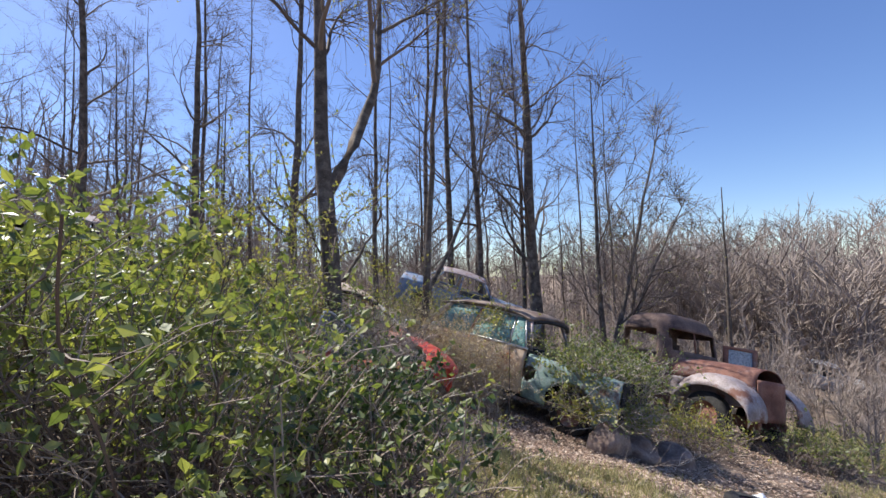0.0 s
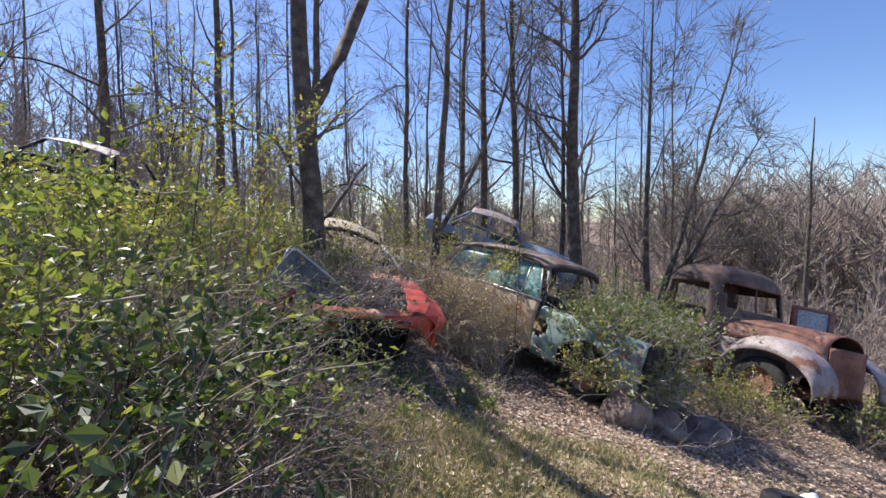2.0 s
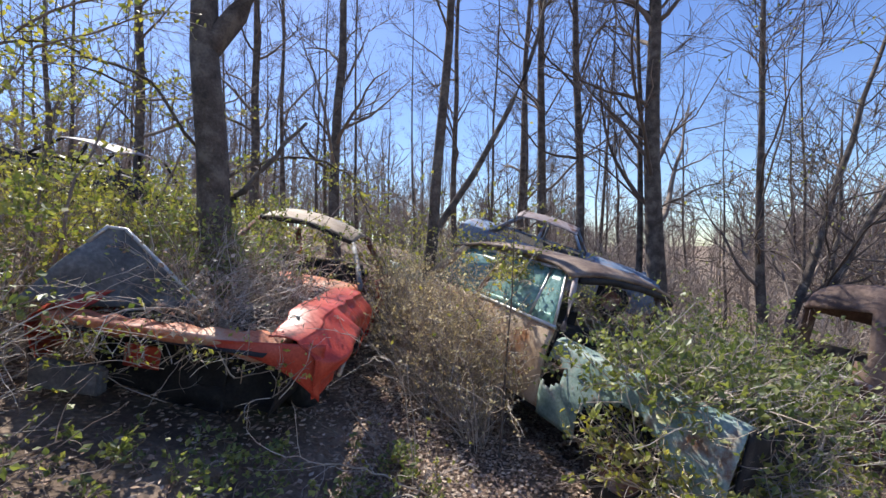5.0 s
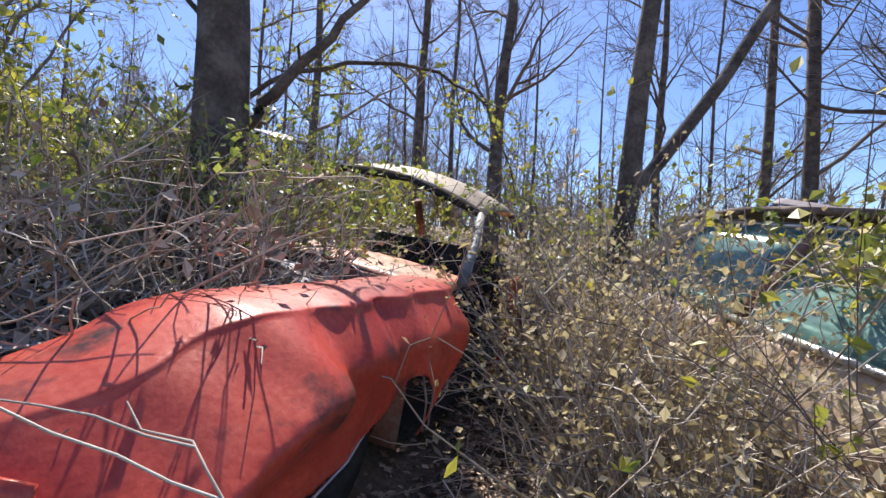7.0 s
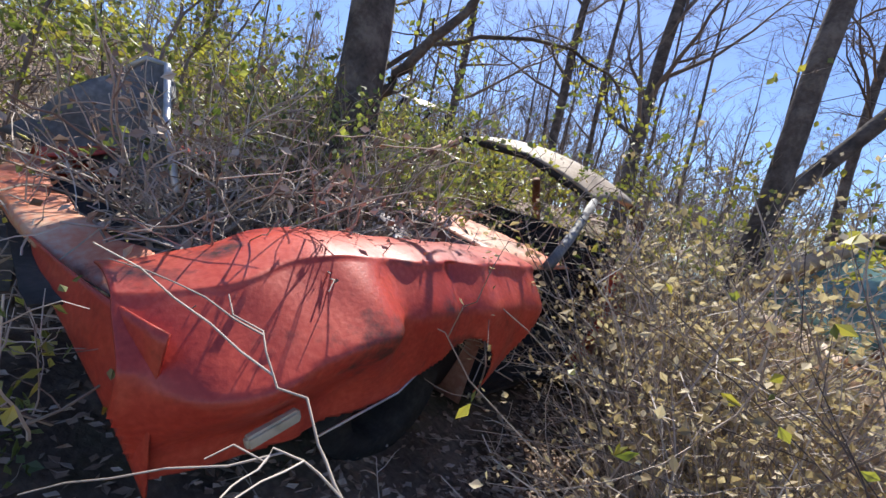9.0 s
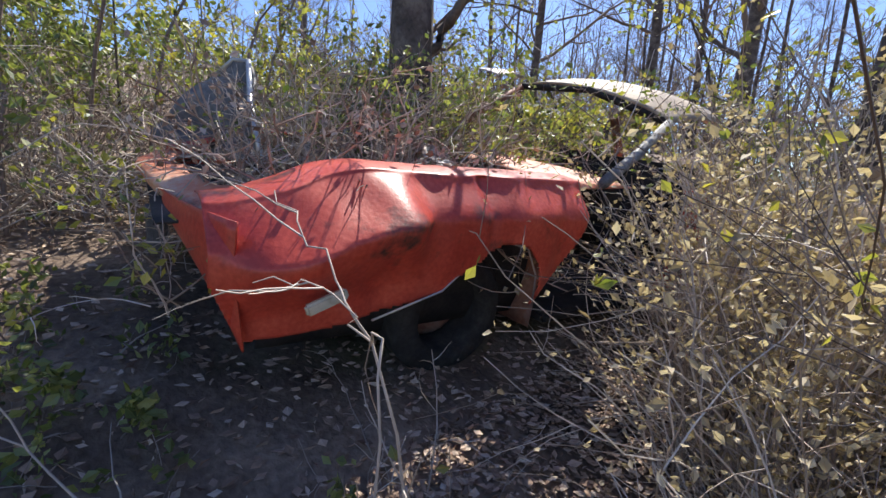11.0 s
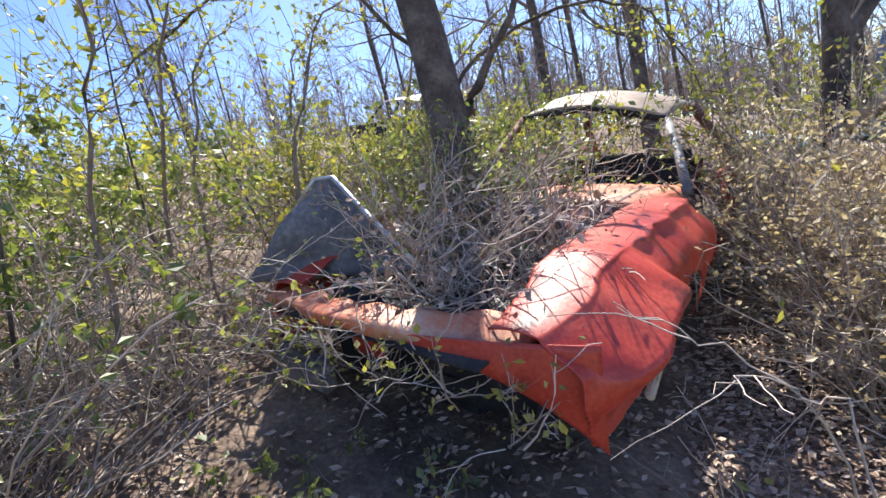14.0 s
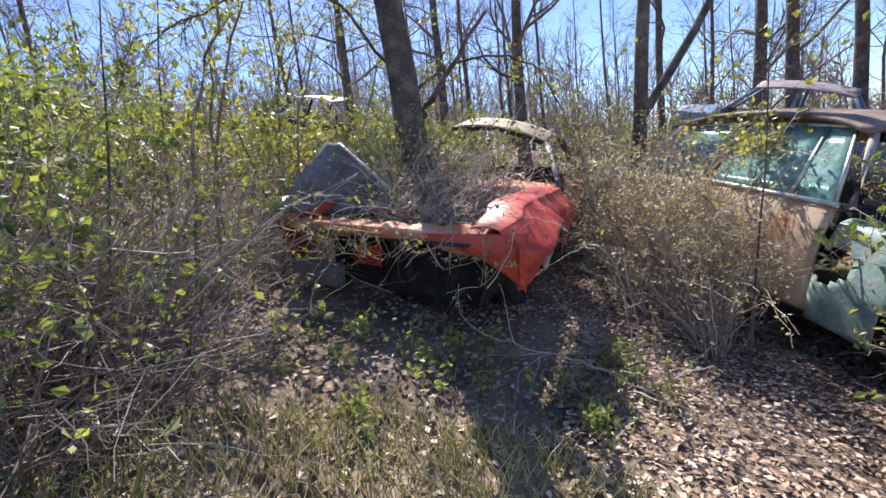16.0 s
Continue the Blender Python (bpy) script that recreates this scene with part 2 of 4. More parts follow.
def tubes(paths, radii, sides=4):
    """Vertices and quads of many tapering tubes: paths (n, k, 3), radii (n, k)."""
    paths, radii = np.asarray(paths, float), np.asarray(radii, float)
    n, k = radii.shape
    tg = np.gradient(paths, axis=1)
    tg /= np.linalg.norm(tg, axis=2, keepdims=True) + 1e-9
    ref = np.where(np.abs(tg[..., 2:3]) > 0.9, [[[1.0, 0, 0]]], [[[0, 0, 1.0]]])
    s = np.cross(tg, ref)
    s /= np.linalg.norm(s, axis=2, keepdims=True) + 1e-9
    t = np.cross(tg, s)
    an = np.arange(sides) * 2 * np.pi / sides
    v = paths[:, :, None] + radii[:, :, None, None] * (np.cos(an)[:, None] * s[:, :, None] + np.sin(an)[:, None] * t[:, :, None])
    i, j, q = np.meshgrid(np.arange(n), np.arange(k - 1), np.arange(sides), indexing="ij")
    q2 = (q + 1) % sides
    base = i * k * sides + j * sides
    f = np.stack([base + q, base + q2, base + sides + q2, base + sides + q], -1).reshape(-1, 4)
    return v.reshape(-1, 3), f


def joined(pieces):
    vs, fs, o = [], [], 0
    for v, f in pieces:
        vs.append(v)
        fs.append(f + o)
        o += len(v)
    return np.concatenate(vs), np.concatenate(fs)


def grow(rng, base, way, length, k, wander=0.25, lift=0.0):
    """Wandering lines (n, k, 3) from base along way."""
    n = len(base)
    way = way / (np.linalg.norm(way, axis=1, keepdims=True) + 1e-9)
    out = np.empty((n, k, 3))
    out[:, 0] = base
    step = (length / (k - 1))[:, None]
    for i in range(1, k):
        way = way + rng.normal(0, wander, (n, 3)) + [0, 0, lift]
        way /= np.linalg.norm(way, axis=1, keepdims=True) + 1e-9
        out[:, i] = out[:, i - 1] + way * step
    return out


def along(rng, paths, m, lo, hi):
    """m random places on each path, with the direction there and the parameter."""
    n, k, _ = paths.shape
    t = rng.uniform(lo, hi, (n, m)) * (k - 1)
    i = np.minimum(t.astype(int), k - 2)
    w = (t - i)[..., None]
    r = np.arange(n)[:, None]
    a, b = paths[r, i], paths[r, i + 1]
    return (a + (b - a) * w).reshape(-1, 3), (b - a).reshape(-1, 3), (t / (k - 1)).ravel()


def fan(rng, d, angle):
    """Directions that leave d at about the angle, in radians, any way round."""
    d = d / (np.linalg.norm(d, axis=1, keepdims=True) + 1e-9)
    r = rng.normal(0, 1, d.shape)
    r -= (r * d).sum(1, keepdims=True) * d
    r /= np.linalg.norm(r, axis=1, keepdims=True) + 1e-9
    a = np.asarray(angle)[:, None]
    return d * np.cos(a) + r * np.sin(a)


def leaves(rng, at, size, droop=0.2):
    """Folded pointed leaves, two quads each, at the places given."""
    n = len(at)
    L = rng.uniform(0.6, 1.4, n)[:, None] * size
    d = rng.normal(0, 1, (n, 3)) + [0, 0, 0.3 - droop]
    d /= np.linalg.norm(d, axis=1, keepdims=True)
    s = np.cross(d, rng.normal(0, 1, (n, 3)))
    s /= np.linalg.norm(s, axis=1, keepdims=True) + 1e-9
    u = np.cross(s, d)
    a, c = at, at + d * L
    m = at + d * L * 0.5 - u * L * 0.08
    l, r = m + s * L * 0.32 + u * L * 0.16, m - s * L * 0.32 + u * L * 0.16
    v = np.stack([a, l, c, r, m], 1).reshape(-1, 3)
    o = np.arange(n)[:, None] * 5
    f = np.stack([o + [[0, 1, 2, 4]], o + [[0, 4, 2, 3]]], 1).reshape(-1, 4)
    return v, f


# ---- ground ----


def gz(x, y):
    """Height of the hillside: it falls to the east into a valley and rises gently to the north."""
    x, y = np.asarray(x, float), np.asarray(y, float)
    xs = np.where(x < 8, np.maximum(x, -14 + 0 * x), 8 + 14 * (1 - np.exp(-(np.maximum(x, 8) - 8) / 14)))
    e = np.clip(y - 3, 0, 9)
    z = -0.27 * xs + 0.05 * np.clip(y - 2, -8, 14) + 0.012 * e ** 2 * np.clip(1 + (x + 2) / 4, 0.35, 1)
    z = z + 0.35 * np.exp(-((x - 5.9) ** 2 + (y - 3.4) ** 2) / 5.0)
    z = z + 0.3 * np.exp(-((x + 2) ** 2 + (y + 2.4) ** 2) / 3.0)
    z = z + 0.9 * np.exp(-((x - 3.6) ** 2 + (y - 9.4) ** 2) / 6.0)
    far = np.clip((x - 45) / 60, 0, 1)
    return z + far ** 2 * 7


def lumps(x, y):
    return 0.05 * np.sin(1.7 * x + 0.6 * y) * np.cos(1.3 * y - 0.4 * x) + 0.025 * np.sin(4.1 * x + 1) * np.sin(3.7 * y)


def ground_at(x, y):
    return gz(x, y) + lumps(np.asarray(x, float), np.asarray(y, float))


ax = np.concatenate([-np.geomspace(1500, 9, 40), np.linspace(-8.5, 10.5, 130), np.geomspace(11, 1500, 50)])
ay = np.concatenate([-np.geomspace(1500, 5, 36), np.linspace(-4.7, 9.6, 110), np.geomspace(10, 1500, 55)])
gx, gy = np.meshgrid(ax, ay, indexing="ij")
gv = np.stack([gx, gy, ground_at(gx, gy)], -1).reshape(-1, 3)
gi, gj = np.meshgrid(np.arange(len(ax) - 1), np.arange(len(ay) - 1), indexing="ij")
gq = (gi * len(ay) + gj).ravel()
ground = new("ground", mesh_np("ground", gv, np.stack([gq, gq + len(ay), gq + len(ay) + 1, gq + 1], 1), M_GROUND, True))
tagged(ground, "sloping hillside soil covered in brown leaf litter", "ground", kind="structure")

# ---- cars ----


def seat_at(anchor, local, rx, ry, rz):
    """The pose that brings the local point to the anchor, with the turns given."""
    m = pose(0, 0, 0, rx, ry, rz)
    return Matrix.Translation(Vector(anchor) - m @ Vector(local)) @ m


def smooth01(t):
    t = min(1, max(0, t))
    return t * t * (3 - 2 * t)


def bar(name, pts, r, material, parent, label="", sides=8):
    v, f = tubes(np.array([pts], float), np.full((1, len(pts)), r), sides)
    me = mesh_np(name, v, f, material, True)
    bm = bmesh.new()
    bm.from_mesh(me)
    bmesh.ops.holes_fill(bm, edges=bm.edges)
    bm.to_mesh(me)
    bm.free()
    return child(name, me, parent, label)


def wheel(parent, x, y, z, r=0.33, w=0.19, name="wheel"):
    prof = [(-w / 2, r * 0.6), (-w / 2, r * 0.92), (-w * 0.36, r), (w * 0.36, r), (w / 2, r * 0.92), (w / 2, r * 0.6), (-w / 2, r * 0.6)]
    v, f, n = [], [], 28
    for i in range(n):
        a = 2 * math.pi * i / n
        v += [(px, pr * math.cos(a), pr * math.sin(a)) for px, pr in prof]
    k = len(prof)
    f = [(i * k + j, ((i + 1) % n) * k + j, ((i + 1) % n) * k + j + 1, i * k + j + 1) for i in range(n) for j in range(k - 1)]
    tyre = child("tyre", mesh_np("tyre", v, f, M_RUBBER, True), parent, "flat cracked black tyre")
    tyre.location = (x, y, z)
    rim = grid("rim", lambda a, b: (-w * 0.4 + 0.05 * math.sin(b * math.pi), r * 0.6 * b * math.cos(a * 2 * math.pi), r * 0.6 * b * math.sin(a * 2 * math.pi)), 25, 8, M_RUST, wrap=True)
    child("rim", rim, tyre, "rusted steel wheel rim", thick=0.006)


# the red car: local y runs from the nose to the rear, x to its own left side
red = thing("red_car_wreck", "crumpled faded red car with missing grille and hood, sunk in brambles", "car wreck", pose(-1.68, 2.38, 0.42, 0, 8, -10))


def fender_pt(a, b, side=1):
    y = 0.12 + 1.40 * a
    top = 0.69 + 0.13 * smooth01((y - 0.12) / 0.45) + 0.02 * smooth01((y - 0.6) / 0.9)
    if b < 0.3:
        t = b / 0.3
        x, z = 0.56 + 0.24 * t, top + 0.012 * math.sin(t * math.pi)
    else:
        t = (b - 0.3) / 0.7
        z = top - (top - 0.28) * t
        x = 0.80 + 0.10 * smooth01(t * 4) + 0.03 * math.sin(t * math.pi) - 0.07 * t * t
        # a sharp fold hammered out of the flank, with a flat slanting face above it
        fold = math.exp(-(((y - 0.43) / 0.25) ** 8)) * (1 if side > 0 else 0.2)
        edge = 0.26 + 0.05 * math.sin(6 * y)
        bent = 0.79 + 0.21 * t / edge if t < edge else 1.0 - 0.10 * smooth01((t - edge) / 0.4) - 0.05 * t * t
        bent += 0.012 * math.sin(34 * y) * math.sin(min(1, t / edge) * math.pi)
        x += (bent - x) * fold
        x -= 0.022 * math.exp(-(((y - 0.98 + 0.05 * t) / 0.03) ** 2)) * (1 - t)
    x -= smooth01((0.30 - y) / 0.18) * 0.07 * (1 if b > 0.3 else b / 0.3)
    x += 0.006 * math.sin(23 * y + 9 * z) + 0.004 * math.sin(41 * y)
    return (side * x, y, z)


def fender_keep(x, y, z):
    low = float(np.interp(y, (0.12, 0.20, 0.50, 0.80, 0.93), (0.52, 0.34, 0.37, 0.45, 0.56)))
    if y < 0.93:
        return z > low
    if y < 1.28:
        return z > 0.61 - 0.17 * abs((y - 1.07) / 0.2) ** 3
    return z > 0.33 + (y - 1.28) * 2.1


child("front_fender", grid("front_fender", lambda a, b: fender_pt(a, b), 140, 84, M_RED, fender_keep), red, "dented red front fender with open wheel arch", thick=0.006)
child("front_fender", grid("front_fender", lambda a, b: fender_pt(a, b, -1), 40, 24, M_RED, fender_keep), red, thick=0.006)


def nose_pt(a, b):
    x = -0.70 + 1.36 * a
    fall = smooth01((x - 0.15) / 0.5)
    top = 0.665 + 0.02 * math.sin(a * 3.0) - 0.05 * fall
    deep = 0.07 + 0.03 * fall
    y = 0.0 + 0.05 * (x / 0.7) ** 2 + 0.15 * fall + 0.015 * math.sin(9 * x)
    if b < 0.4:
        t = b / 0.4
        return (x, y + 0.13 * (1 - t), top - 0.012 * t + 0.008 * math.sin(31 * x) * (1 - t) + 0.06 * fall * (1 - t))
    t = (b - 0.4) / 0.6
    return (x, y + 0.04 * t * t, top - 0.015 - deep * t - 0.012 * math.sin(17 * x) * t)


child("nose_panel", grid("nose_panel", nose_pt, 60, 14, M_REDTOP), red, "sun-bleached orange-red nose panel above an empty grille opening", thick=0.006)


def headlamp_pt(a, b):
    """The panel between nose and fender, round where the lamp sat."""
    x = 0.10 + 0.78 * a
    top, low = 0.64 + 0.04 * a, 0.61 - 0.28 * a ** 3
    return (x, 0.02 + 0.17 * a * a + 0.05 * b * (1 - a) + 0.015 * math.sin(b * 3 + 4 * a), top + (low - top) * b)


child("headlamp_panel", grid("headlamp_panel", headlamp_pt, 18, 14, M_RED), red, thick=0.006)


def box_me(name, x0, x1, y0, y1, z0, z1, material, bevel=0.01):
    bm = bmesh.new()
    bmesh.ops.create_cube(bm, size=1, matrix=Matrix.Translation(((x0 + x1) / 2, (y0 + y1) / 2, (z0 + z1) / 2)) @ Matrix.Diagonal((x1 - x0, y1 - y0, z1 - z0, 1)))
    bmesh.ops.bevel(bm, geom=bm.edges, offset=bevel, segments=2, affect="EDGES")
    me = bpy.data.meshes.new(name)
    bm.to_mesh(me)
    bm.free()
    me.materials.append(material)
    return me


child("firewall", grid("firewall", lambda a, b: (-0.66 + 1.32 * a, 1.56 + 0.05 * math.sin(a * 6), 0.1 + 0.72 * b), 16, 8, M_RUST), red, "rusty firewall", thick=0.01)
# inner sheets in near-black, so their colour carries the grille cavity's shade
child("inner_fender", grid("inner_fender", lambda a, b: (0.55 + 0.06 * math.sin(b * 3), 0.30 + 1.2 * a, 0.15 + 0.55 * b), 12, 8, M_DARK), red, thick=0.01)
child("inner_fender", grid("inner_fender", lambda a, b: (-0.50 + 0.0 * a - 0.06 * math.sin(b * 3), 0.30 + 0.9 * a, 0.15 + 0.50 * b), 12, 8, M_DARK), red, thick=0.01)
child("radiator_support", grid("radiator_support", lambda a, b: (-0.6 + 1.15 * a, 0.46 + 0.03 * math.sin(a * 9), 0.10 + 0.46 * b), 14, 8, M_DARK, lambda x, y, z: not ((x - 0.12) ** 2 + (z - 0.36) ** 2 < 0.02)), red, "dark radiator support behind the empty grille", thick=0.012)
# added sheet that closes the bay from above and darkens the nose opening
child("hood_inner", grid("hood_inner", lambda a, b: (-0.62 + 1.2 * a, 0.02 + 1.48 * b, 0.60 + 0.04 * math.sin(9 * a) * math.sin(7 * b)), 14, 14, M_DARK, lambda x, y, z: (x + 0.58) ** 2 + (y - 1.36) ** 2 > 0.06), red, "dark sheet added over the engine bay under debris", thick=0.008)
child("bumper_bracket", box_me("bumper_bracket", -0.72, -0.30, 0.02, 0.10, 0.24, 0.40, M_GREY, 0.02), red, "bent grey bumper bracket")
child("valance", grid("valance", lambda a, b: (-0.34 + 0.22 * a, 0.24, 0.36 + 0.14 * b), 8, 6, M_RED), red, thick=0.006)
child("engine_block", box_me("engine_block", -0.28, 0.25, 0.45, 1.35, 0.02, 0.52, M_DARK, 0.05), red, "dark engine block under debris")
child("cowl", grid("cowl", lambda a, b: (-0.70 + 1.42 * a, 1.54 + 0.5 * b, 0.80 + 0.04 * math.sin(a * 3.14) + 0.03 * b), 14, 6, M_REDTOP), red, thick=0.006)
lamp = child("side_marker", box_me("side_marker", -0.012, 0.012, -0.06, 0.06, -0.016, 0.016, M_IVORY, 0.006), red, "ivory rectangular side marker lamp")
lamp.location, lamp.rotation_euler = (0.945, 0.39, 0.48), (radians(20), radians(-8), 0)
wheel(red, 0.56, 1.06, 0.22, 0.28)
bar("arch_lip", [(0.905, 0.55, 0.385), (0.90, 0.80, 0.455), (0.895, 0.92, 0.555), (0.895, 1.0, 0.607), (0.895, 1.08, 0.612), (0.89, 1.18, 0.585), (0.885, 1.26, 0.47), (0.885, 1.27, 0.36)], 0.004, M_CHROME, red, "chipped bright edge of the wheel arch", 5)
# roof, pushed askew and sagging towards the car's left
red_roof = child("roof", grid("roof", lambda a, b: (-0.42 + 0.98 * a, 2.0 + 0.42 * a + 1.25 * b, 1.18 - 0.15 * a + 0.10 * math.sin(a * 3.14) ** 0.6 + 0.15 * math.sin(min(1, b * 1.5) * 1.57) - 0.08 * a * b - 0.30 * max(0, b - 0.7)), 28, 20, M_TANROOF), red, "dusty tan roof panel, sagging to one side", thick=0.012)
red_roof.location = (-0.19, 0.40, 0.20)
bar("windshield_pillar", [(0.74, 1.76, 0.84), (0.60, 2.20, 1.00), (0.38, 2.82, 1.23)], 0.028, M_GREY, red)
bar("windshield_pillar", [(-0.70, 1.62, 0.82), (-0.66, 2.0, 1.10), (-0.61, 2.42, 1.38)], 0.028, M_RUST, red)
bar("windshield_header", [(-0.61, 2.42, 1.39), (-0.14, 2.62, 1.40), (0.36, 2.83, 1.24)], 0.025, M_DARK, red)
child("door", grid("door", lambda a, b: (-(0.70 + 0.08 * math.sin(b * 2.6)), 1.64 + 1.1 * a, 0.18 + 0.66 * b), 12, 10, M_CAB), red, "rusty red door behind brambles", thick=0.03)
child("floor_pan", box_me("floor_pan", -0.70, 0.70, 1.60, 4.0, 0.12, 0.18, M_DARK, 0.02), red)
for sgn in (1, -1):
    child("rear_quarter", grid("rear_quarter", lambda a, b: (sgn * (0.72 + 0.08 * math.sin(b * 2.6)), 2.50 + 1.6 * a, 0.2 + 0.66 * b), 12, 10, M_RED), red, thick=0.02)
    bar("rear_pillar", [(sgn * 0.62, 4.0, 0.84), (sgn * 0.48 - 0.1, 3.60, 1.32)], 0.04, M_RUST, red)
child("rear_deck", grid("rear_deck", lambda a, b: (-0.7 + 1.4 * a, 3.6 + 0.5 * b, 0.86 - 0.05 * b), 10, 6, M_REDTOP), red, thick=0.01)
child("dashboard", box_me("dashboard", -0.66, 0.6, 1.95, 2.2, 0.60, 0.82, M_DARK, 0.04), red)
child("bench_seat", box_me("bench_seat", -0.6, 0.55, 2.8, 3.25, 0.3, 0.98, M_DARK, 0.08), red)

# the bent grey panel that stands on the red car's nose
slab = thing("bent_grey_hood_panel", "bent pointed grey metal panel standing in debris on the red car", "metal panel", pose(-2.03, 2.72, 1.18, -12, 6, 16))


def slab_pt(a, b):
    w = (0.47 - 0.43 * b ** 1.05)
    x = (a * 2 - 1) * w + 0.05 - 0.1 * b
    return (x, 0.09 * math.cos(x * 6) + 0.02 * math.sin(9 * b), 0.52 * b)


child("sheet", grid("sheet", slab_pt, 18, 14, M_GREY), slab, thick=0.02)
# bright bar that stands in for sunlight catching the panel's edge
bar("folded_rim", [slab_pt(1, 0.02), slab_pt(1, 0.5), slab_pt(1, 0.98), slab_pt(0, 0.98), slab_pt(0, 0.75)], 0.014, M_CHROME, slab, "bright rim along the sunlit edge")
# the pale strip lying on the engine bay
strip = thing("pale_trim_strip", "bent pale metal strip lying over the engine bay", "metal strip", pose(-1.64, 3.70, 1.36, 0, 12, -25))
child("strip", grid("strip", lambda a, b: (0.9 * a, 0.09 * (b - 0.5), 0.03 - 0.10 * a + 0.012 * math.sin(a * 20)), 24, 4, M_PALE), strip, thick=0.008)
child("bracket", box_me("bracket", -0.02, 0.12, -0.08, 0.08, -0.22, 0.02, M_RUST, 0.02), strip, "rusty bracket")

# the tan car: local y from its windscreen's foot to the rear, x to its own left
tan = thing("tan_car_wreck", "tan and teal 1950s sedan wreck with green windows, overgrown", "car wreck", seat_at((1.08, 3.15, 0.88), (-0.84, 0.0, 0.92), 9, 12, 25))


def door_pt(a, b, y0=0.0, y1=1.12, side=-1):
    y, z = y0 + (y1 - y0) * a, 0.24 + 0.68 * b
    x = 0.84 + 0.05 * math.sin(b * 2.9) - 0.05 * (1 - b) ** 2 + 0.004 * math.sin(y * 17)
    return (side * x, y, z)


child("front_door", grid("front_door", door_pt, 26, 22, M_TAN), tan, "sun-bleached tan front door with rust streaks", thick=0.03)
child("front_door", grid("front_door", lambda a, b: door_pt(a, b, 0, 1.12, 1), 12, 10, M_TAN), tan, thick=0.03)
child("rear_door", grid("rear_door", lambda a, b: door_pt(a, b, 1.14, 2.0), 14, 10, M_TAN), tan, thick=0.03)
child("rear_door", grid("rear_door", lambda a, b: door_pt(a, b, 1.14, 2.0, 1), 14, 10, M_TAN), tan, thick=0.03)
for sgn in (-1, 1):
    child("rear_fender", grid("rear_fender", lambda a, b: door_pt(a, b, 2.02, 3.3, sgn), 14, 10, M_TEAL), tan, thick=0.02)


def tside(y, z):
    """Inward lean of the side windows."""
    return -(0.83 - 0.42 * (z - 0.92))


def side_glass(y0, y1, y2, y3):
    return lambda a, b: ((tside(0, 0.94 + 0.46 * b)), (y0 + (y1 - y0) * a) * (1 - b) + (y2 + (y3 - y2) * a) * b, 0.94 + 0.46 * b)


g1 = child("side_window", grid("side_window", side_glass(0.36, 1.10, 0.42, 1.04), 8, 6, M_GLASS), tan, "dusty green side window", thick=0.005)
g2 = child("vent_window", grid("vent_window", side_glass(0.06, 0.32, 0.24, 0.38), 5, 5, M_GLASS), tan, "small green vent window", thick=0.005)
g3 = child("rear_window", grid("rear_window", side_glass(1.18, 1.9, 1.12, 1.7), 8, 6, M_GLASS), tan, "dusty green rear side window", thick=0.005)
for g in (g1, g2, g3):
    g.visible_shadow = False
bar("belt_trim", [(-0.87, -0.02, 0.93), (-0.87, 0.55, 0.935), (-0.86, 1.14, 0.94)], 0.017, M_CHROME, tan, "dull bright belt trim")
bar("vent_bar", [(tside(0, 0.94), 0.34, 0.94), (tside(0, 1.4), 0.40, 1.4)], 0.014, M_CHROME, tan)
bar("vent_frame", [(tside(0, 0.94), 0.04, 0.94), (tside(0, 1.4), 0.22, 1.4)], 0.014, M_CHROME, tan)
bar("windshield_pillar", [(-0.80, -0.04, 0.92), (-0.72, 0.02, 1.18), (-0.60, 0.14, 1.42)], 0.026, M_PALE, tan)
bar("windshield_pillar", [(0.80, -0.04, 0.92), (0.76, 0.02, 1.18), (0.70, 0.14, 1.42)], 0.026, M_PALE, tan)
bar("center_pillar", [(-0.83, 1.13, 0.92), (-0.63, 1.08, 1.42)], 0.022, M_RUST, tan)
bar("rear_pillar", [(-0.83, 2.1, 0.92), (-0.62, 1.75, 1.42)], 0.05, M_TAN, tan)
bar("rear_pillar", [(0.83, 2.1, 0.92), (0.62, 1.75, 1.42)], 0.05, M_TAN, tan)
bar("window_frame", [(tside(0, 1.41), 0.22, 1.415), (tside(0, 1.41), 1.08, 1.42), (tside(0, 1.41), 1.75, 1.40)], 0.016, M_CHROME, tan)


def tan_roof_pt(a, b):
    x = -0.68 + 1.72 * a
    e = abs(2 * a - 1)
    f = 0.10 - 0.13 * (1 - (2 * a - 1) ** 2)
    y = f + (1.95 - f) * b
    z = 1.42 + 0.10 * (1 - e ** 3) + 0.06 * math.sin(b * 3.14) - 0.05 * max(0, 0.12 - b) / 0.12 - 0.22 * max(0, b - 0.75)
    return (x, y, z)


child("roof", grid("roof", tan_roof_pt, 36, 24, M_ROOF), tan, "lichen-stained brown roof", thick=0.03)
bar("windshield_header", [tan_roof_pt(a, 0.01)[:2] + (tan_roof_pt(a, 0)[2] - 0.04,) for a in (0.05, 0.25, 0.5, 0.75, 0.95)], 0.035, M_DARK, tan)


def tan_fender_pt(a, b):
    y = -1.45 + 1.43 * a
    if b < 0.25:
        t = b / 0.25
        return (-0.62 - 0.20 * t, y, 0.82 + 0.04 * math.sin(t * 3.14) - 0.05 * (1 - a))
    t = (b - 0.25) / 0.75
    return (-0.82 - 0.05 * math.sin(t * 3.0) + 0.006 * math.sin(y * 19), y, 0.81 - 0.10 * (1 - a) - 0.60 * t)


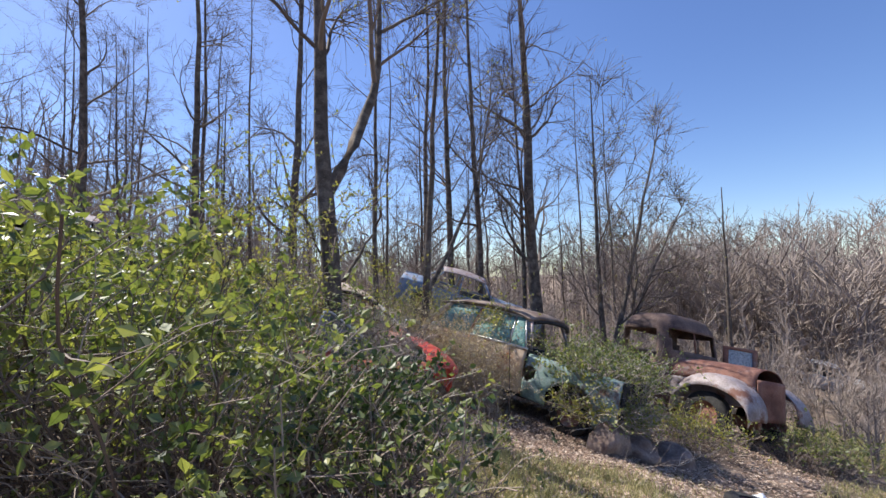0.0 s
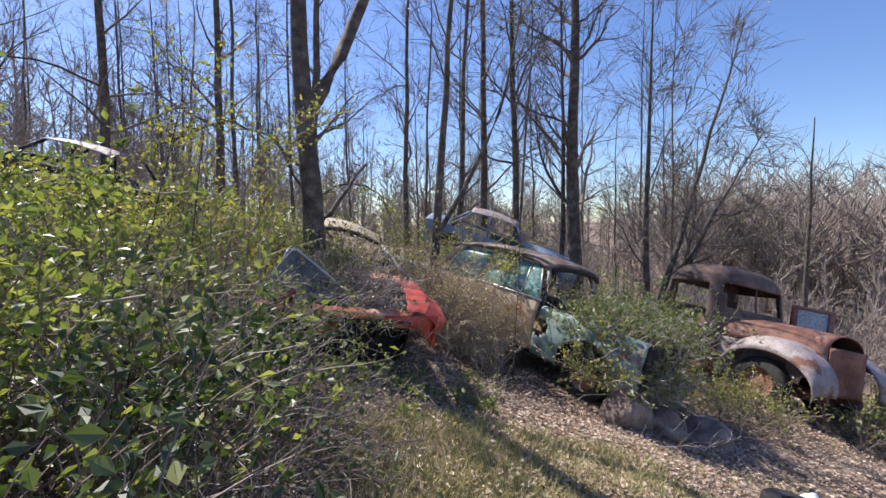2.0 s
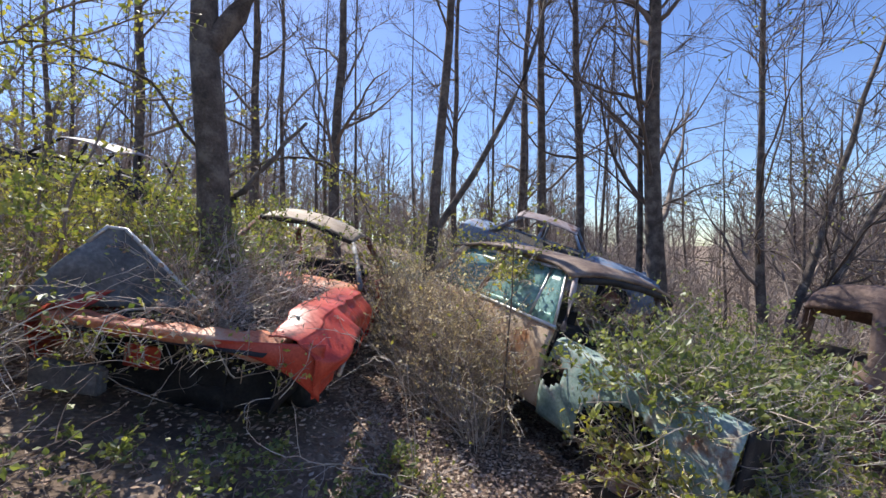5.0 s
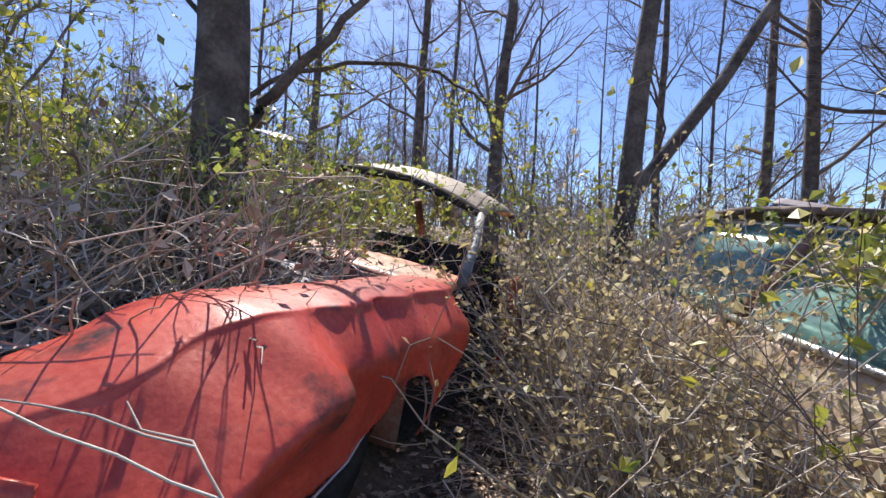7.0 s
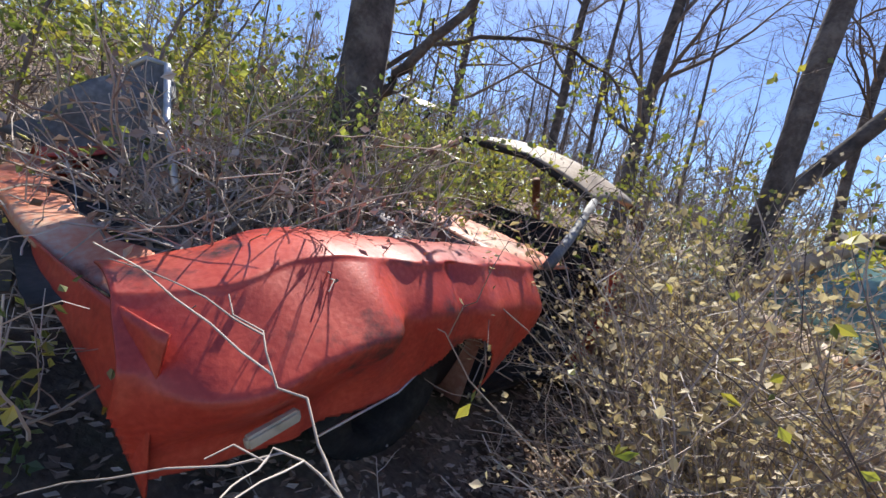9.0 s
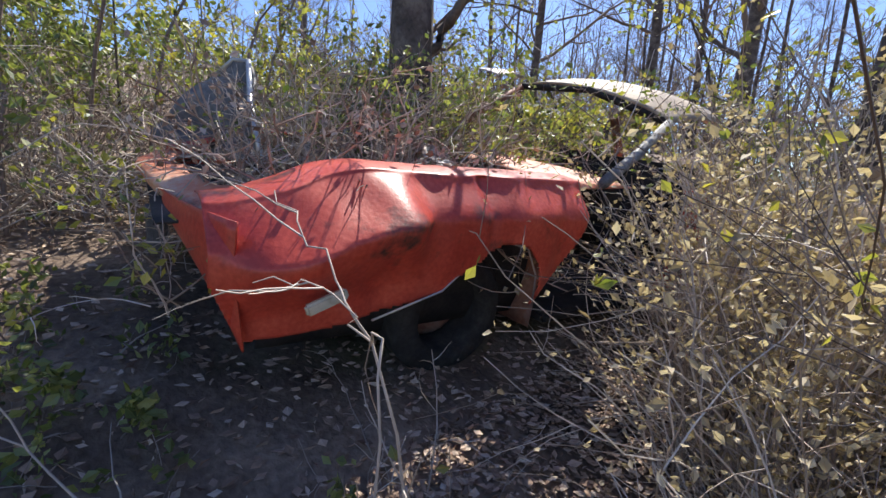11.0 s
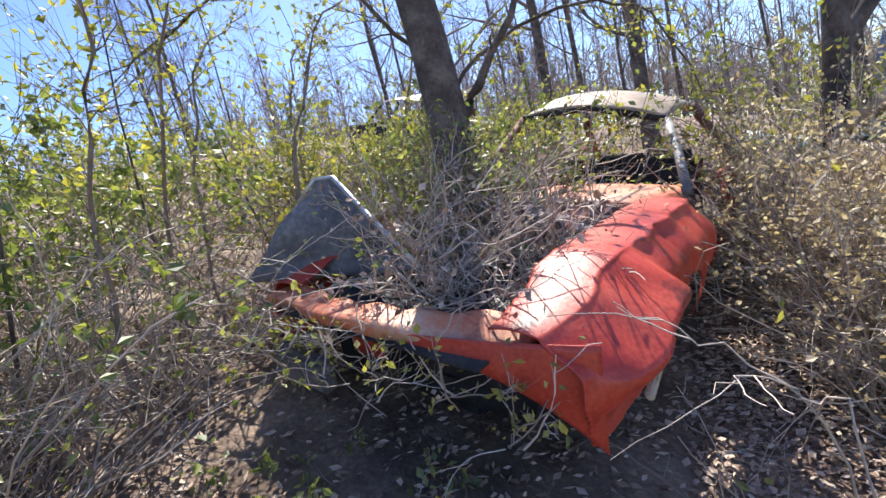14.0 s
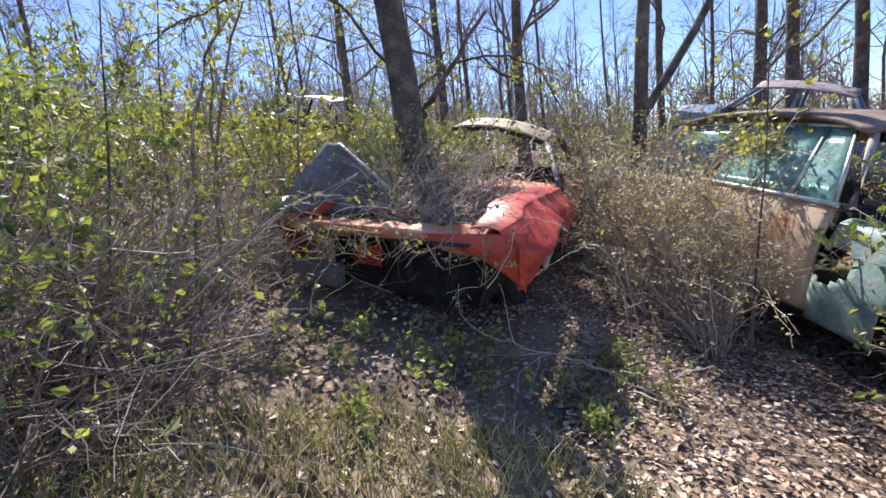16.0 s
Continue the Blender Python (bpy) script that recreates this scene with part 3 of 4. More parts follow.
child("front_fender", grid("front_fender", tan_fender_pt, 40, 26, M_TEAL, lambda x, y, z: not ((y + 0.78) ** 2 / 0.13 + (z - 0.28) ** 2 / 0.10 < 1) and not ((y + 0.10) ** 2 + (z - 0.58) ** 2 < 0.012)), tan, "faded teal front fender, holed and rusting", thick=0.008)
child("front_fender", grid("front_fender", lambda a, b: tuple(c * s for c, s in zip(tan_fender_pt(a, b), (-1, 1, 1))), 20, 14, M_TEAL), tan, thick=0.008)
child("engine_block", box_me("engine_block", -0.3, 0.3, -1.1, -0.1, 0.2, 0.62, M_DARK, 0.06), tan, "dark engine block under vines")
child("grille", grid("grille", lambda a, b: (-0.8 + 1.6 * a, -1.46, 0.3 + 0.5 * b), 16, 8, M_DARK), tan, thick=0.02)
child("dashboard", box_me("dashboard", -0.74, 0.74, 0.02, 0.3, 0.72, 0.93, M_DARK, 0.04), tan)
child("bench_seat", box_me("bench_seat", -0.7, 0.7, 0.95, 1.2, 0.3, 1.05, M_DARK, 0.08), tan)
child("floor_pan", box_me("floor_pan", -0.78, 0.78, -1.4, 3.2, 0.18, 0.24, M_DARK, 0.02), tan)
child("trunk_lid", grid("trunk_lid", lambda a, b: (-0.8 + 1.6 * a, 2.0 + 1.3 * b, 0.92 + 0.08 * math.sin(a * 3.14) - 0.2 * b * b), 14, 12, M_TEAL), tan, thick=0.01)
wheel(tan, -0.68, -0.78, 0.18, 0.31)
wheel(tan, -0.68, 2.5, 0.1, 0.31)

# the rounded old pickup: local y from the windscreen's foot to the rear, x to its own left
truck = thing("rusty_pickup_truck", "rusted 1940s pickup with rounded cab, no door or glass", "pickup truck", seat_at((5.42, 3.75, 0.20), (-0.90, 0.0, 1.24), -3, 13, -4) @ Matrix.Scale(1.22, 4))


def cab_pt(a, b):
    """A rounded cab shell, from the belt up over the roof."""
    th = a * 2 * math.pi
    z = 0.30 + 1.36 * min(1, b * 1.25) if b < 0.8 else 1.66
    up = max(0, (z - 1.02) / 0.64)
    shrink = 1 - 0.13 * up ** 1.5
    if b >= 0.62:
        t = (b - 0.62) / 0.38
        z = 1.354 + 0.30 * math.sin(t * math.pi / 2)
        shrink = (1 - 0.13 * ((1.354 - 1.02) / 0.64) ** 1.5) * math.cos(t * math.pi / 2) ** 0.42
    n = 3.6
    c, s = math.cos(th), math.sin(th)
    r = (abs(c) ** n + abs(s) ** n) ** (-1 / n)
    y = 0.56 + 0.56 * r * s * shrink
    y += 0.14 * max(0, 1 - up) * (-1 if s < -0.5 else 0) * 0.4
    return (0.76 * r * c * shrink, y, z)


def cab_keep(x, y, z):
    if x < -0.5 and 0.20 < y < 0.96 and 0.36 < z < 1.40:
        return False
    if x > 0.5 and 0.24 < y < 0.92 and 1.08 < z < 1.40:
        return False
    if y < 0.25 and 1.12 < z < 1.42 and abs(x) < 0.54:
        return False
    if y > 0.85 and 1.14 < z < 1.38 and abs(x) < 0.40:
        return False
    return True


child("cab", grid("cab", cab_pt, 97, 44, M_CAB, cab_keep, wrap=True), truck, "rounded rusted cab with empty window openings", thick=0.025)
truck_cab = truck.children[0]
truck_cab.scale, truck_cab.location = (1.15, 1.0, 1.3), (0, 0, -0.3)
bar("windshield_divider", [(0.02, -0.02, 1.05), (0.02, 0.05, 1.60)], 0.014, M_RUST, truck)
bar("steering_wheel", [(0.36 + 0.19 * math.cos(i * 0.5236), 0.36 + 0.06 * math.sin(i * 0.5236), 1.02 + 0.18 * math.sin(i * 0.5236)) for i in range(13)], 0.012, M_DARK, truck)
child("bench_seat", box_me("bench_seat", -0.65, 0.65, 0.72, 0.98, 0.35, 1.02, M_DARK, 0.08), truck)
child("dashboard", box_me("dashboard", -0.68, 0.68, 0.05, 0.2, 0.80, 1.03, M_DARK, 0.04), truck)
child("cab_floor", box_me("cab_floor", -0.7, 0.7, 0.0, 1.1, 0.26, 0.33, M_DARK, 0.02), truck)


def hood_pt(a, b):
    y = -1.25 + 1.27 * b
    w = 0.36 + 0.30 * b ** 0.7
    th = math.pi * (a - 0.5)
    return (w * math.sin(th) * (1 + 0.05 * math.cos(th)), y, 0.72 + 0.36 * abs(math.cos(th)) ** 0.6 - 0.06 * (1 - b) ** 2)


child("hood", grid("hood", hood_pt, 30, 24, M_RUST), truck, "rust-red rounded hood", thick=0.01)
for sgn in (-1, 1):
    child("hood_side", grid("hood_side", lambda a, b: (sgn * (0.37 + 0.30 * a ** 0.7), -1.25 + 1.27 * a, 0.40 + 0.33 * b), 22, 12, M_PALE, lambda x, y, z: not (-0.34 < y < -0.16 and 0.52 < z < 0.64)), truck, "chalky grey hood side with a square vent", thick=0.01)

    def fend(a, b):
        th = math.pi * (1.08 * a - 0.04)
        r = 0.50 + 0.05 * math.sin(th)
        x = 0.40 + 0.46 * b
        cz = 0.30 + (r * math.sin(th)) * (1 - 0.55 * max(0, b - 0.55) ** 2 * 4 * 0.35)
        return (sgn * (x + 0.03 * math.sin(th)), -0.80 - r * 1.25 * math.cos(th), cz - 0.16 * max(0, b - 0.7) ** 2 * 8)
    child("front_fender", grid("front_fender", fend, 34, 16, M_PALE), truck, "bulbous chalky grey front fender", thick=0.012)
wheel(truck, -0.70, -0.72, 0.20, 0.36)
wheel(truck, 0.70, -0.72, 0.20, 0.36)
child("grille_shell", grid("grille_shell", lambda a, b: (-0.36 + 0.72 * a, -1.27 - 0.1 * math.sin(a * 3.14), 0.25 + 0.6 * b), 14, 10, M_RUST), truck, thick=0.02)
child("running_board", box_me("running_board", -0.95, -0.70, 0.0, 1.0, 0.18, 0.24, M_RUST, 0.02), truck, "rusty running board")
child("fallen_panel", grid("fallen_panel", lambda a, b: (-0.98 + 0.45 * b, 0.10 + 0.62 * a, 0.80 + 0.05 * math.sin(a * 3.1) - 0.02 * b), 12, 8, M_PALE), truck, "pale panel jutting from the doorway", thick=0.05)
td = child("open_door", grid("open_door", lambda a, b: (0.80 + 0.62 * a, -0.02 - 0.25 * a, 0.32 + 1.12 * b), 16, 22, M_RUST, lambda x, y, z: not (0.9 < x < 1.34 and 1.02 < z < 1.38)), truck, "rusty door standing open with blue glass", thick=0.035)
dg = new("door_glass", grid("door_glass", lambda a, b: (0.89 + 0.46 * a, -0.055 - 0.186 * a, 1.01 + 0.38 * b), 6, 6, M_BLUEGLASS))
dg.parent = td
child("frame_rail", box_me("frame_rail", -0.38, -0.3, -1.3, 2.6, 0.12, 0.24, M_RUST, 0.01), truck)
child("frame_rail", box_me("frame_rail", 0.3, 0.38, -1.3, 2.6, 0.12, 0.24, M_RUST, 0.01), truck)


def old_sedan(name, label, paint, roof_paint, m):
    """A plain old sedan, sunk to its sills."""
    car = thing(name, label, "car wreck", m)
    for sgn in (-1, 1):
        child("body_side", grid("body_side", lambda a, b: (sgn * (0.84 + 0.05 * math.sin(b * 2.8)), -2.1 + 4.2 * a, 0.2 + 0.66 * b), 40, 14, paint, lambda x, y, z: not any((y - q) ** 2 + (z - 0.3) ** 2 < 0.13 for q in (-1.35, 1.35))), car, thick=0.02)
        for y0, y1, z1 in ((-0.62, -0.25, 1.36), (0.42, 0.40, 1.36), (1.45, 0.95, 1.34)):
            bar("pillar", [(sgn * 0.82, y0, 0.86), (sgn * 0.64, y1, z1)], 0.03, paint, car)
        wheel(car, sgn * 0.72, -1.35, 0.3)
        wheel(car, sgn * 0.72, 1.35, 0.3)
    child("hood", grid("hood", lambda a, b: (-0.84 + 1.68 * a, -2.1 + 1.5 * b, 0.80 + 0.10 * math.sin(a * 3.14) + 0.06 * b), 16, 10, paint), car, thick=0.01)
    child("trunk_lid", grid("trunk_lid", lambda a, b: (-0.84 + 1.68 * a, 1.45 + 0.65 * b, 0.86 + 0.08 * math.sin(a * 3.14) - 0.06 * b), 16, 8, paint), car, thick=0.01)
    child("roof", grid("roof", lambda a, b: (-0.68 + 1.36 * a, -0.3 + 1.3 * b, 1.34 + 0.08 * math.sin(a * 3.14) + 0.05 * math.sin(b * 3.14)), 18, 14, roof_paint), car, thick=0.02)
    child("front_end", grid("front_end", lambda a, b: (-0.84 + 1.68 * a, -2.1 - 0.06 * math.sin(a * 3.14), 0.25 + 0.58 * b), 14, 8, paint, lambda x, y, z: not (abs(x) < 0.5 and 0.4 < z < 0.7)), car, thick=0.02)
    child("rear_end", grid("rear_end", lambda a, b: (-0.84 + 1.68 * a, 2.1, 0.25 + 0.58 * b), 8, 6, paint), car, thick=0.02)
    child("interior", box_me("interior", -0.75, 0.75, -0.6, 1.4, 0.3, 0.84, M_DARK, 0.05), car)
    return car


def on_ground(x, y, rz, up=0.0):
    """A pose that lies on the slope."""
    n = Vector((-(float(gz(x + 1, y)) - float(gz(x - 1, y))) / 2, -(float(gz(x, y + 1)) - float(gz(x, y - 1))) / 2, 1)).normalized()
    q = Vector((0, 0, 1)).rotation_difference(n).to_matrix().to_4x4()
    return Matrix.Translation((x, y, float(gz(x, y)) + up)) @ q @ pose(0, 0, 0, 0, 0, rz)


old_sedan("blue_sedan_wreck", "oxidised blue sedan wreck among the tree trunks", M_BLUE, M_PALE, on_ground(3.5, 9.1, 62, 0.0))
old_sedan("dark_sedan_wreck", "dark sedan wreck on the upper slope in brush", M_DARK, M_PALE, on_ground(-5.8, 10.0, 75, 0.0))
old_sedan("white_sedan_wreck", "chalky white sedan wreck lower on the slope", M_WHITE, M_WHITE, on_ground(25, 8.2, 20, -0.1))

# ---- trees ----


def tree_meshes(seed, height, r0, lean=(0, 0), limbs=12, sub=5, twig=5, first=0.3, k=12, spread=1.0, bud=0, fork=None, leaf=None, leaf_size=0.045):
    rng = np.random.default_rng(seed)
    t = np.linspace(0, 1, k)
    wob = np.cumsum(rng.normal(0, 0.012 * height / k * 3, (k, 2)), 0)
    trunk = np.stack([lean[0] * t * height + wob[:, 0], lean[1] * t * height + wob[:, 1], t * height], 1)[None]
    rad = (r0 * (1 - 0.86 * t) + 0.35 * r0 * np.exp(-t * height / 0.35))[None]
    P = [tubes(trunk, rad, 10)]
    stems, stem_r = trunk, [r0]
    if fork:
        z, dx, dy, rr = fork
        i = int(z / height * (k - 1))
        b = trunk[0, i]
        f = grow(rng, b[None], np.array([[dx, dy, 1.0]]), np.array([height * 0.75 - z * 0.6]), k, 0.06, 0.03)
        P.append(tubes(f, (rr * (1 - 0.88 * t))[None], 8))
        stems = np.concatenate([trunk, f])
    b, d, u = along(rng, stems, limbs, first, 0.97)
    way = fan(rng, d, rng.uniform(0.7, 1.25, len(b))) + [0, 0, 0.15]
    L1len = height * spread * rng.uniform(0.13, 0.30, len(b)) * (1.25 - u)
    l1 = grow(rng, b, way, L1len, 8, 0.16, 0.035)
    r1 = r0 * (1 - 0.86 * u) * rng.uniform(0.28, 0.5, len(b))
    P2 = [tubes(l1, r1[:, None] * np.linspace(1, 0.22, 8), 5)]
    b2, d2, u2 = along(rng, l1, sub, 0.2, 0.98)
    l2 = grow(rng, b2, fan(rng, d2, rng.uniform(0.4, 0.95, len(b2))), np.repeat(L1len, sub) * rng.uniform(0.25, 0.6, len(b2)), 6, 0.16, 0.04)
    r2 = np.maximum(np.repeat(r1, sub) * (1 - 0.7 * u2) * 0.5, min(0.006, r0 * 0.22))
    P2.append(tubes(l2, r2[:, None] * np.linspace(1, 0.35, 6), 4))
    b3, d3, u3 = along(rng, l2, twig, 0.15, 1.0)
    l3 = grow(rng, b3, fan(rng, d3, rng.uniform(0.3, 0.9, len(b3))), rng.uniform(0.25, 0.9, len(b3)), 4, 0.2, 0.03)
    P3 = tubes(l3, np.full((len(b3), 1), min(0.006, r0 * 0.16)) * np.linspace(1, 0.5, 4), 3)
    out = [mesh_np("trunk", *joined(P), M_BARK, True), mesh_np("crown", *joined(P2), M_TWIG, True), mesh_np("twig_mass", *P3, M_TWIG)]
    if bud:
        pick = l3[rng.integers(0, len(l3), bud), rng.integers(1, 4, bud)]
        out.append(mesh_np("leaves", *leaves(rng, pick, leaf_size), leaf or M_LEAF_Y))
    return out


def plant_tree(name, label, x, y, meshes, rz=0.0, group="bare trees", scale=1.0):
    t = thing(name, label, "tree", Matrix.Translation((x, y, float(ground_at(x, y)) - 0.08)) @ pose(0, 0, 0, 0, 0, rz) @ Matrix.Scale(scale, 4), group)
    for me in meshes:
        kind_of = me.name.split(".")[0]
        child(kind_of, me, t, stuff=kind_of != "trunk")
    return t


plant_tree("forked_tree", "thick grey tree trunk with limbs beside the red car", -1.85, 3.92, tree_meshes(3, 10, 0.15, (-0.01, 0.0), 9, 6, 8, 0.36, spread=1.3, bud=900, fork=(3.5, 0.7, 0.2, 0.10)))
plant_tree("leaning_tree", "slender leaning tree with a side stem", 0.2, 5.15, tree_meshes(5, 9, 0.085, (0.075, 0.0), 9, 5, 5, 0.4, bud=400, fork=(1.9, 0.62, 0.1, 0.05)))
plant_tree("thick_tree", "thick brown trunk rising beside the tan car roof", 5.6, 8.0, tree_meshes(8, 15, 0.21, (0.01, 0), 22, 6, 7, 0.16))
for i, (x, y, h, r) in enumerate(((4.6, 9.6, 15, 0.12), (4.0, 10.3, 15, 0.13), (4.4, 13.3, 16, 0.13), (5.3, 8.4, 11, 0.08), (2.0, 12.5, 14, 0.10), (-1.3, 10.0, 13, 0.13), (-3.6, 12.5, 14, 0.13), (-6.2, 11.5, 13, 0.12))):
    plant_tree("slender_tree", "tall straight bare tree in early spring", x, y, tree_meshes(20 + i, h, r, ((i % 3 - 1) * 0.015, 0), 20, 5, 6, 0.14, spread=0.8))
for i, (x, y) in enumerate(((5.5, 5.45), (5.75, 5.7))):
    plant_tree("spreading_tree", "low tree with several stems spreading upward", x, y, tree_meshes(40 + i, 8.5, 0.085, (0.05 + 0.40 * i, 0.05), 14, 6, 5, 0.18, spread=1.3, bud=500, fork=(0.9, 0.75, -0.1, 0.07)))
plant_tree("snag_tree", "broken bare tree by the field edge", 12.6, 6.2, tree_meshes(45, 8, 0.10, (0.02, 0), 9, 4, 4, 0.35))

variants = [tree_meshes(60 + i, 12 + 2 * i, 0.09, (0.01 * (i - 2), 0.01), 20, 5, 6, 0.13, k=8, spread=1.0) for i in range(5)]
rng = np.random.default_rng(7)
spots = []
while len(spots) < 62:
    a, d = rng.uniform(radians(-62), radians(75)), rng.uniform(15, 46)
    x, y = -0.5 + d * math.sin(a), 0.5 + d * math.cos(a)
    if x > 9 and y < 0.9 * x - 2 or any((x - p) ** 2 + (y - q) ** 2 < 2.2 for p, q in spots):
        continue
    spots.append((x, y))
for i, (x, y) in enumerate(spots):
    plant_tree("woodland_tree", "tall bare woodland tree", x, y, variants[i % 5], rng.uniform(0, 360), "woodland trees", rng.uniform(0.7, 1.05))


def far_woods(n, seed, a0, a1, d0, d1, h0, h1, s=1.0):
    """Many thin bare trees for the distance, as one mass."""
    rng = np.random.default_rng(seed)
    a = rng.uniform(radians(a0), radians(a1), n)
    d = rng.uniform(d0, d1, n)
    x, y = d * np.sin(a), d * np.cos(a)
    h = rng.uniform(h0, h1, n)
    b = np.stack([x, y, ground_at(x, y)], 1)
    tr = grow(rng, b, np.tile([0, 0, 1.0], (n, 1)), h, 5, 0.05)
    P = [tubes(tr, np.full((n, 1), 0.11 * s) * np.linspace(1, 0.25, 5), 4)]
    b2, d2, u = along(rng, tr, 14, 0.2, 1.0)
    l2 = grow(rng, b2, fan(rng, d2, rng.uniform(0.4, 1.0, len(b2))), rng.uniform(1.2, 3.6, len(b2)) * s, 4, 0.2, 0.1)
    P.append(tubes(l2, np.full((len(b2), 1), 0.045 * s) * np.linspace(1, 0.3, 4), 3))
    b3, d3, u = along(rng, l2, 4, 0.2, 1.0)
    l3 = grow(rng, b3, fan(rng, d3, rng.uniform(0.4, 1.0, len(b3))), rng.uniform(0.5, 1.6, len(b3)) * s, 3, 0.2, 0.1)
    P.append(tubes(l3, np.full((len(b3), 1), 0.028 * s) * np.linspace(1, 0.4, 3), 3))
    return joined(P)


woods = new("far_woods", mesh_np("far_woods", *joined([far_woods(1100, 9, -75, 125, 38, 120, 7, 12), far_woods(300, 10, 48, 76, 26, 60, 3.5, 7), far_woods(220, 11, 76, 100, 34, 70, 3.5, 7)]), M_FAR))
tagged(woods, "distant grey-brown leafless woods across the valley", "woods", kind="stuff")

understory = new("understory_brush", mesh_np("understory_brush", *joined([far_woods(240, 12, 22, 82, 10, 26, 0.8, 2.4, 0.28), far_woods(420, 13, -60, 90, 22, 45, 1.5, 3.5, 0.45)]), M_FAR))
tagged(understory, "leafless grey-brown saplings and brush under the woods", "brush", kind="stuff")

# ---- brush ----


def bramble(name, label, cx, cy, rx, ry, h, canes, seed, leaf_n=0, leaf=None, leaf_size=0.05, cane=None, lean=0.5, thick=0.006, side=5, group="bramble thickets", low=0.0, leaf_low=0.2):
    """A thicket of arching canes with side shoots and, where it has them, leaves."""
    rng = np.random.default_rng(seed)
    a, q = rng.uniform(0, 2 * np.pi, canes), np.sqrt(rng.uniform(0, 1, canes))
    x, y = cx + rx * q * np.cos(a), cy + ry * q * np.sin(a)
    b = np.stack([x, y, ground_at(x, y) + low - 0.03], 1)
    w = rng.normal(0, lean, (canes, 3)) * [1, 1, 0] + [0, 0, 1]
    L = h * rng.uniform(0.6, 1.35, canes)
    c = grow(rng, b, w, L, 9, 0.17, -0.035)
    P = [tubes(c, thick * rng.uniform(0.5, 1.2, (canes, 1)) * np.linspace(1, 0.4, 9), 4)]
    b2, d2, u = along(rng, c, side, 0.2, 1.0)
    s = grow(rng, b2, fan(rng, d2, rng.uniform(0.4, 1.2, len(b2))), rng.uniform(0.12, 0.45, len(b2)) * min(1.3, h), 5, 0.25, 0.0)
    P.append(tubes(s, np.full((len(b2), 1), thick * 0.42) * np.linspace(1, 0.5, 5), 3))
    t = thing(name, label, "thicket", None, group, "stuff")
    child("canes", mesh_np("canes", *joined(P), cane or M_CANE), t, stuff=True)
    if leaf_n:
        pool = s.reshape(-1, 3)
        zc = pool[:, 2] - ground_at(pool[:, 0], pool[:, 1])
        pool = pool[rng.uniform(0, 1, len(pool)) < np.clip((zc - leaf_low * h) / (0.6 * h), 0.03, 1)]
        at = pool[rng.integers(0, len(pool), leaf_n)] + rng.normal(0, 0.02, (leaf_n, 3))
        child("leaves", mesh_np("leaves", *leaves(rng, at, leaf_size), leaf or M_LEAF), t, stuff=True)
    return t


G1, G2 = "leafy green honeysuckle thicket on the slope", "tangle of bare brown bramble canes"
bramble("honeysuckle_thicket", G1, -4.5, 1.8, 1.4, 1.6, 1.25, 380, 101, 9000, M_LEAF, 0.05, M_CANE, 0.7, leaf_low=0.35)
bramble("honeysuckle_thicket", G1, -4.6, 0.2, 1.1, 0.9, 1.35, 280, 102, 8000, M_LEAF, 0.05, leaf_low=0.35)
bramble("honeysuckle_thicket", G1, -3.2, 4.2, 0.9, 0.8, 1.3, 170, 103, 2400, M_LEAF_Y, 0.05)
bramble("honeysuckle_thicket", G1, -2.6, 6.2, 2.0, 1.2, 1.2, 260, 104, 2200, M_LEAF_Y, 0.055)
bramble("honeysuckle_thicket", G1, -6.5, 5.0, 1.8, 2.0, 1.2, 240, 105, 2600, M_LEAF_Y, 0.07)
bramble("honeysuckle_thicket", G1, -4.5, 8.0, 2.5, 1.5, 1.1, 200, 106, 3600, M_LEAF_Y, 0.07)
bramble("bramble_thicket", G2, -3.05, 1.6, 0.55, 0.9, 1.05, 300, 110, 1300, M_LEAF, 0.036, M_CANE_GREY, 1.1)
bramble("bramble_thicket", G2, -3.35, 0.3, 0.6, 0.6, 1.05, 220, 111, 2200, M_LEAF, 0.042, M_CANE, 0.8, leaf_low=0.4)
bramble("dead_brush", "pale dead brush between the two cars", 0.2, 4.4, 0.36, 0.95, 1.15, 520, 112, 15000, M_LEAF_D, 0.026, M_CANE_GREY, 0.15, 0.005)
bramble("dead_brush", "pale dead brush beside the tan door", 0.42, 3.5, 0.15, 0.45, 0.85, 210, 113, 5200, M_LEAF_D, 0.023, M_CANE_GREY, 0.18, 0.004)
bramble("bramble_thicket", G2, -2.4, 1.0, 0.4, 0.65, 0.75, 220, 129, 900, M_LEAF, 0.036, M_CANE, 1.0, 0.005)
bramble("green_brush", "yellow-green sprouting brush behind the cars", 0.2, 5.6, 0.7, 0.6, 1.7, 160, 114, 3000, M_LEAF_Y, 0.045, lean=0.25)
bramble("green_brush", "yellow-green sprouting brush behind the cars", 1.6, 7.0, 1.3, 0.8, 1.4, 160, 115, 2500, M_LEAF_Y, 0.05, lean=0.25)
bramble("vine_mat", "vines and leaves heaped over the tan car hood", 2.1, 2.65, 0.85, 0.65, 0.6, 380, 116, 6500, M_LEAF, 0.05, M_CANE_GREY, 1.0, low=0.85)
bramble("hanging_vines", "dead vines hanging over the teal fender", 1.85, 2.3, 0.5, 0.3, 0.7, 240, 117, 1500, M_LEAF, 0.045, M_CANE_GREY, 1.1, low=0.3)
bramble("green_brush", "green bushes between the tan car and the pickup", 4.0, 4.4, 1.1, 0.8, 1.5, 220, 118, 4200, M_LEAF, 0.05, lean=0.4)
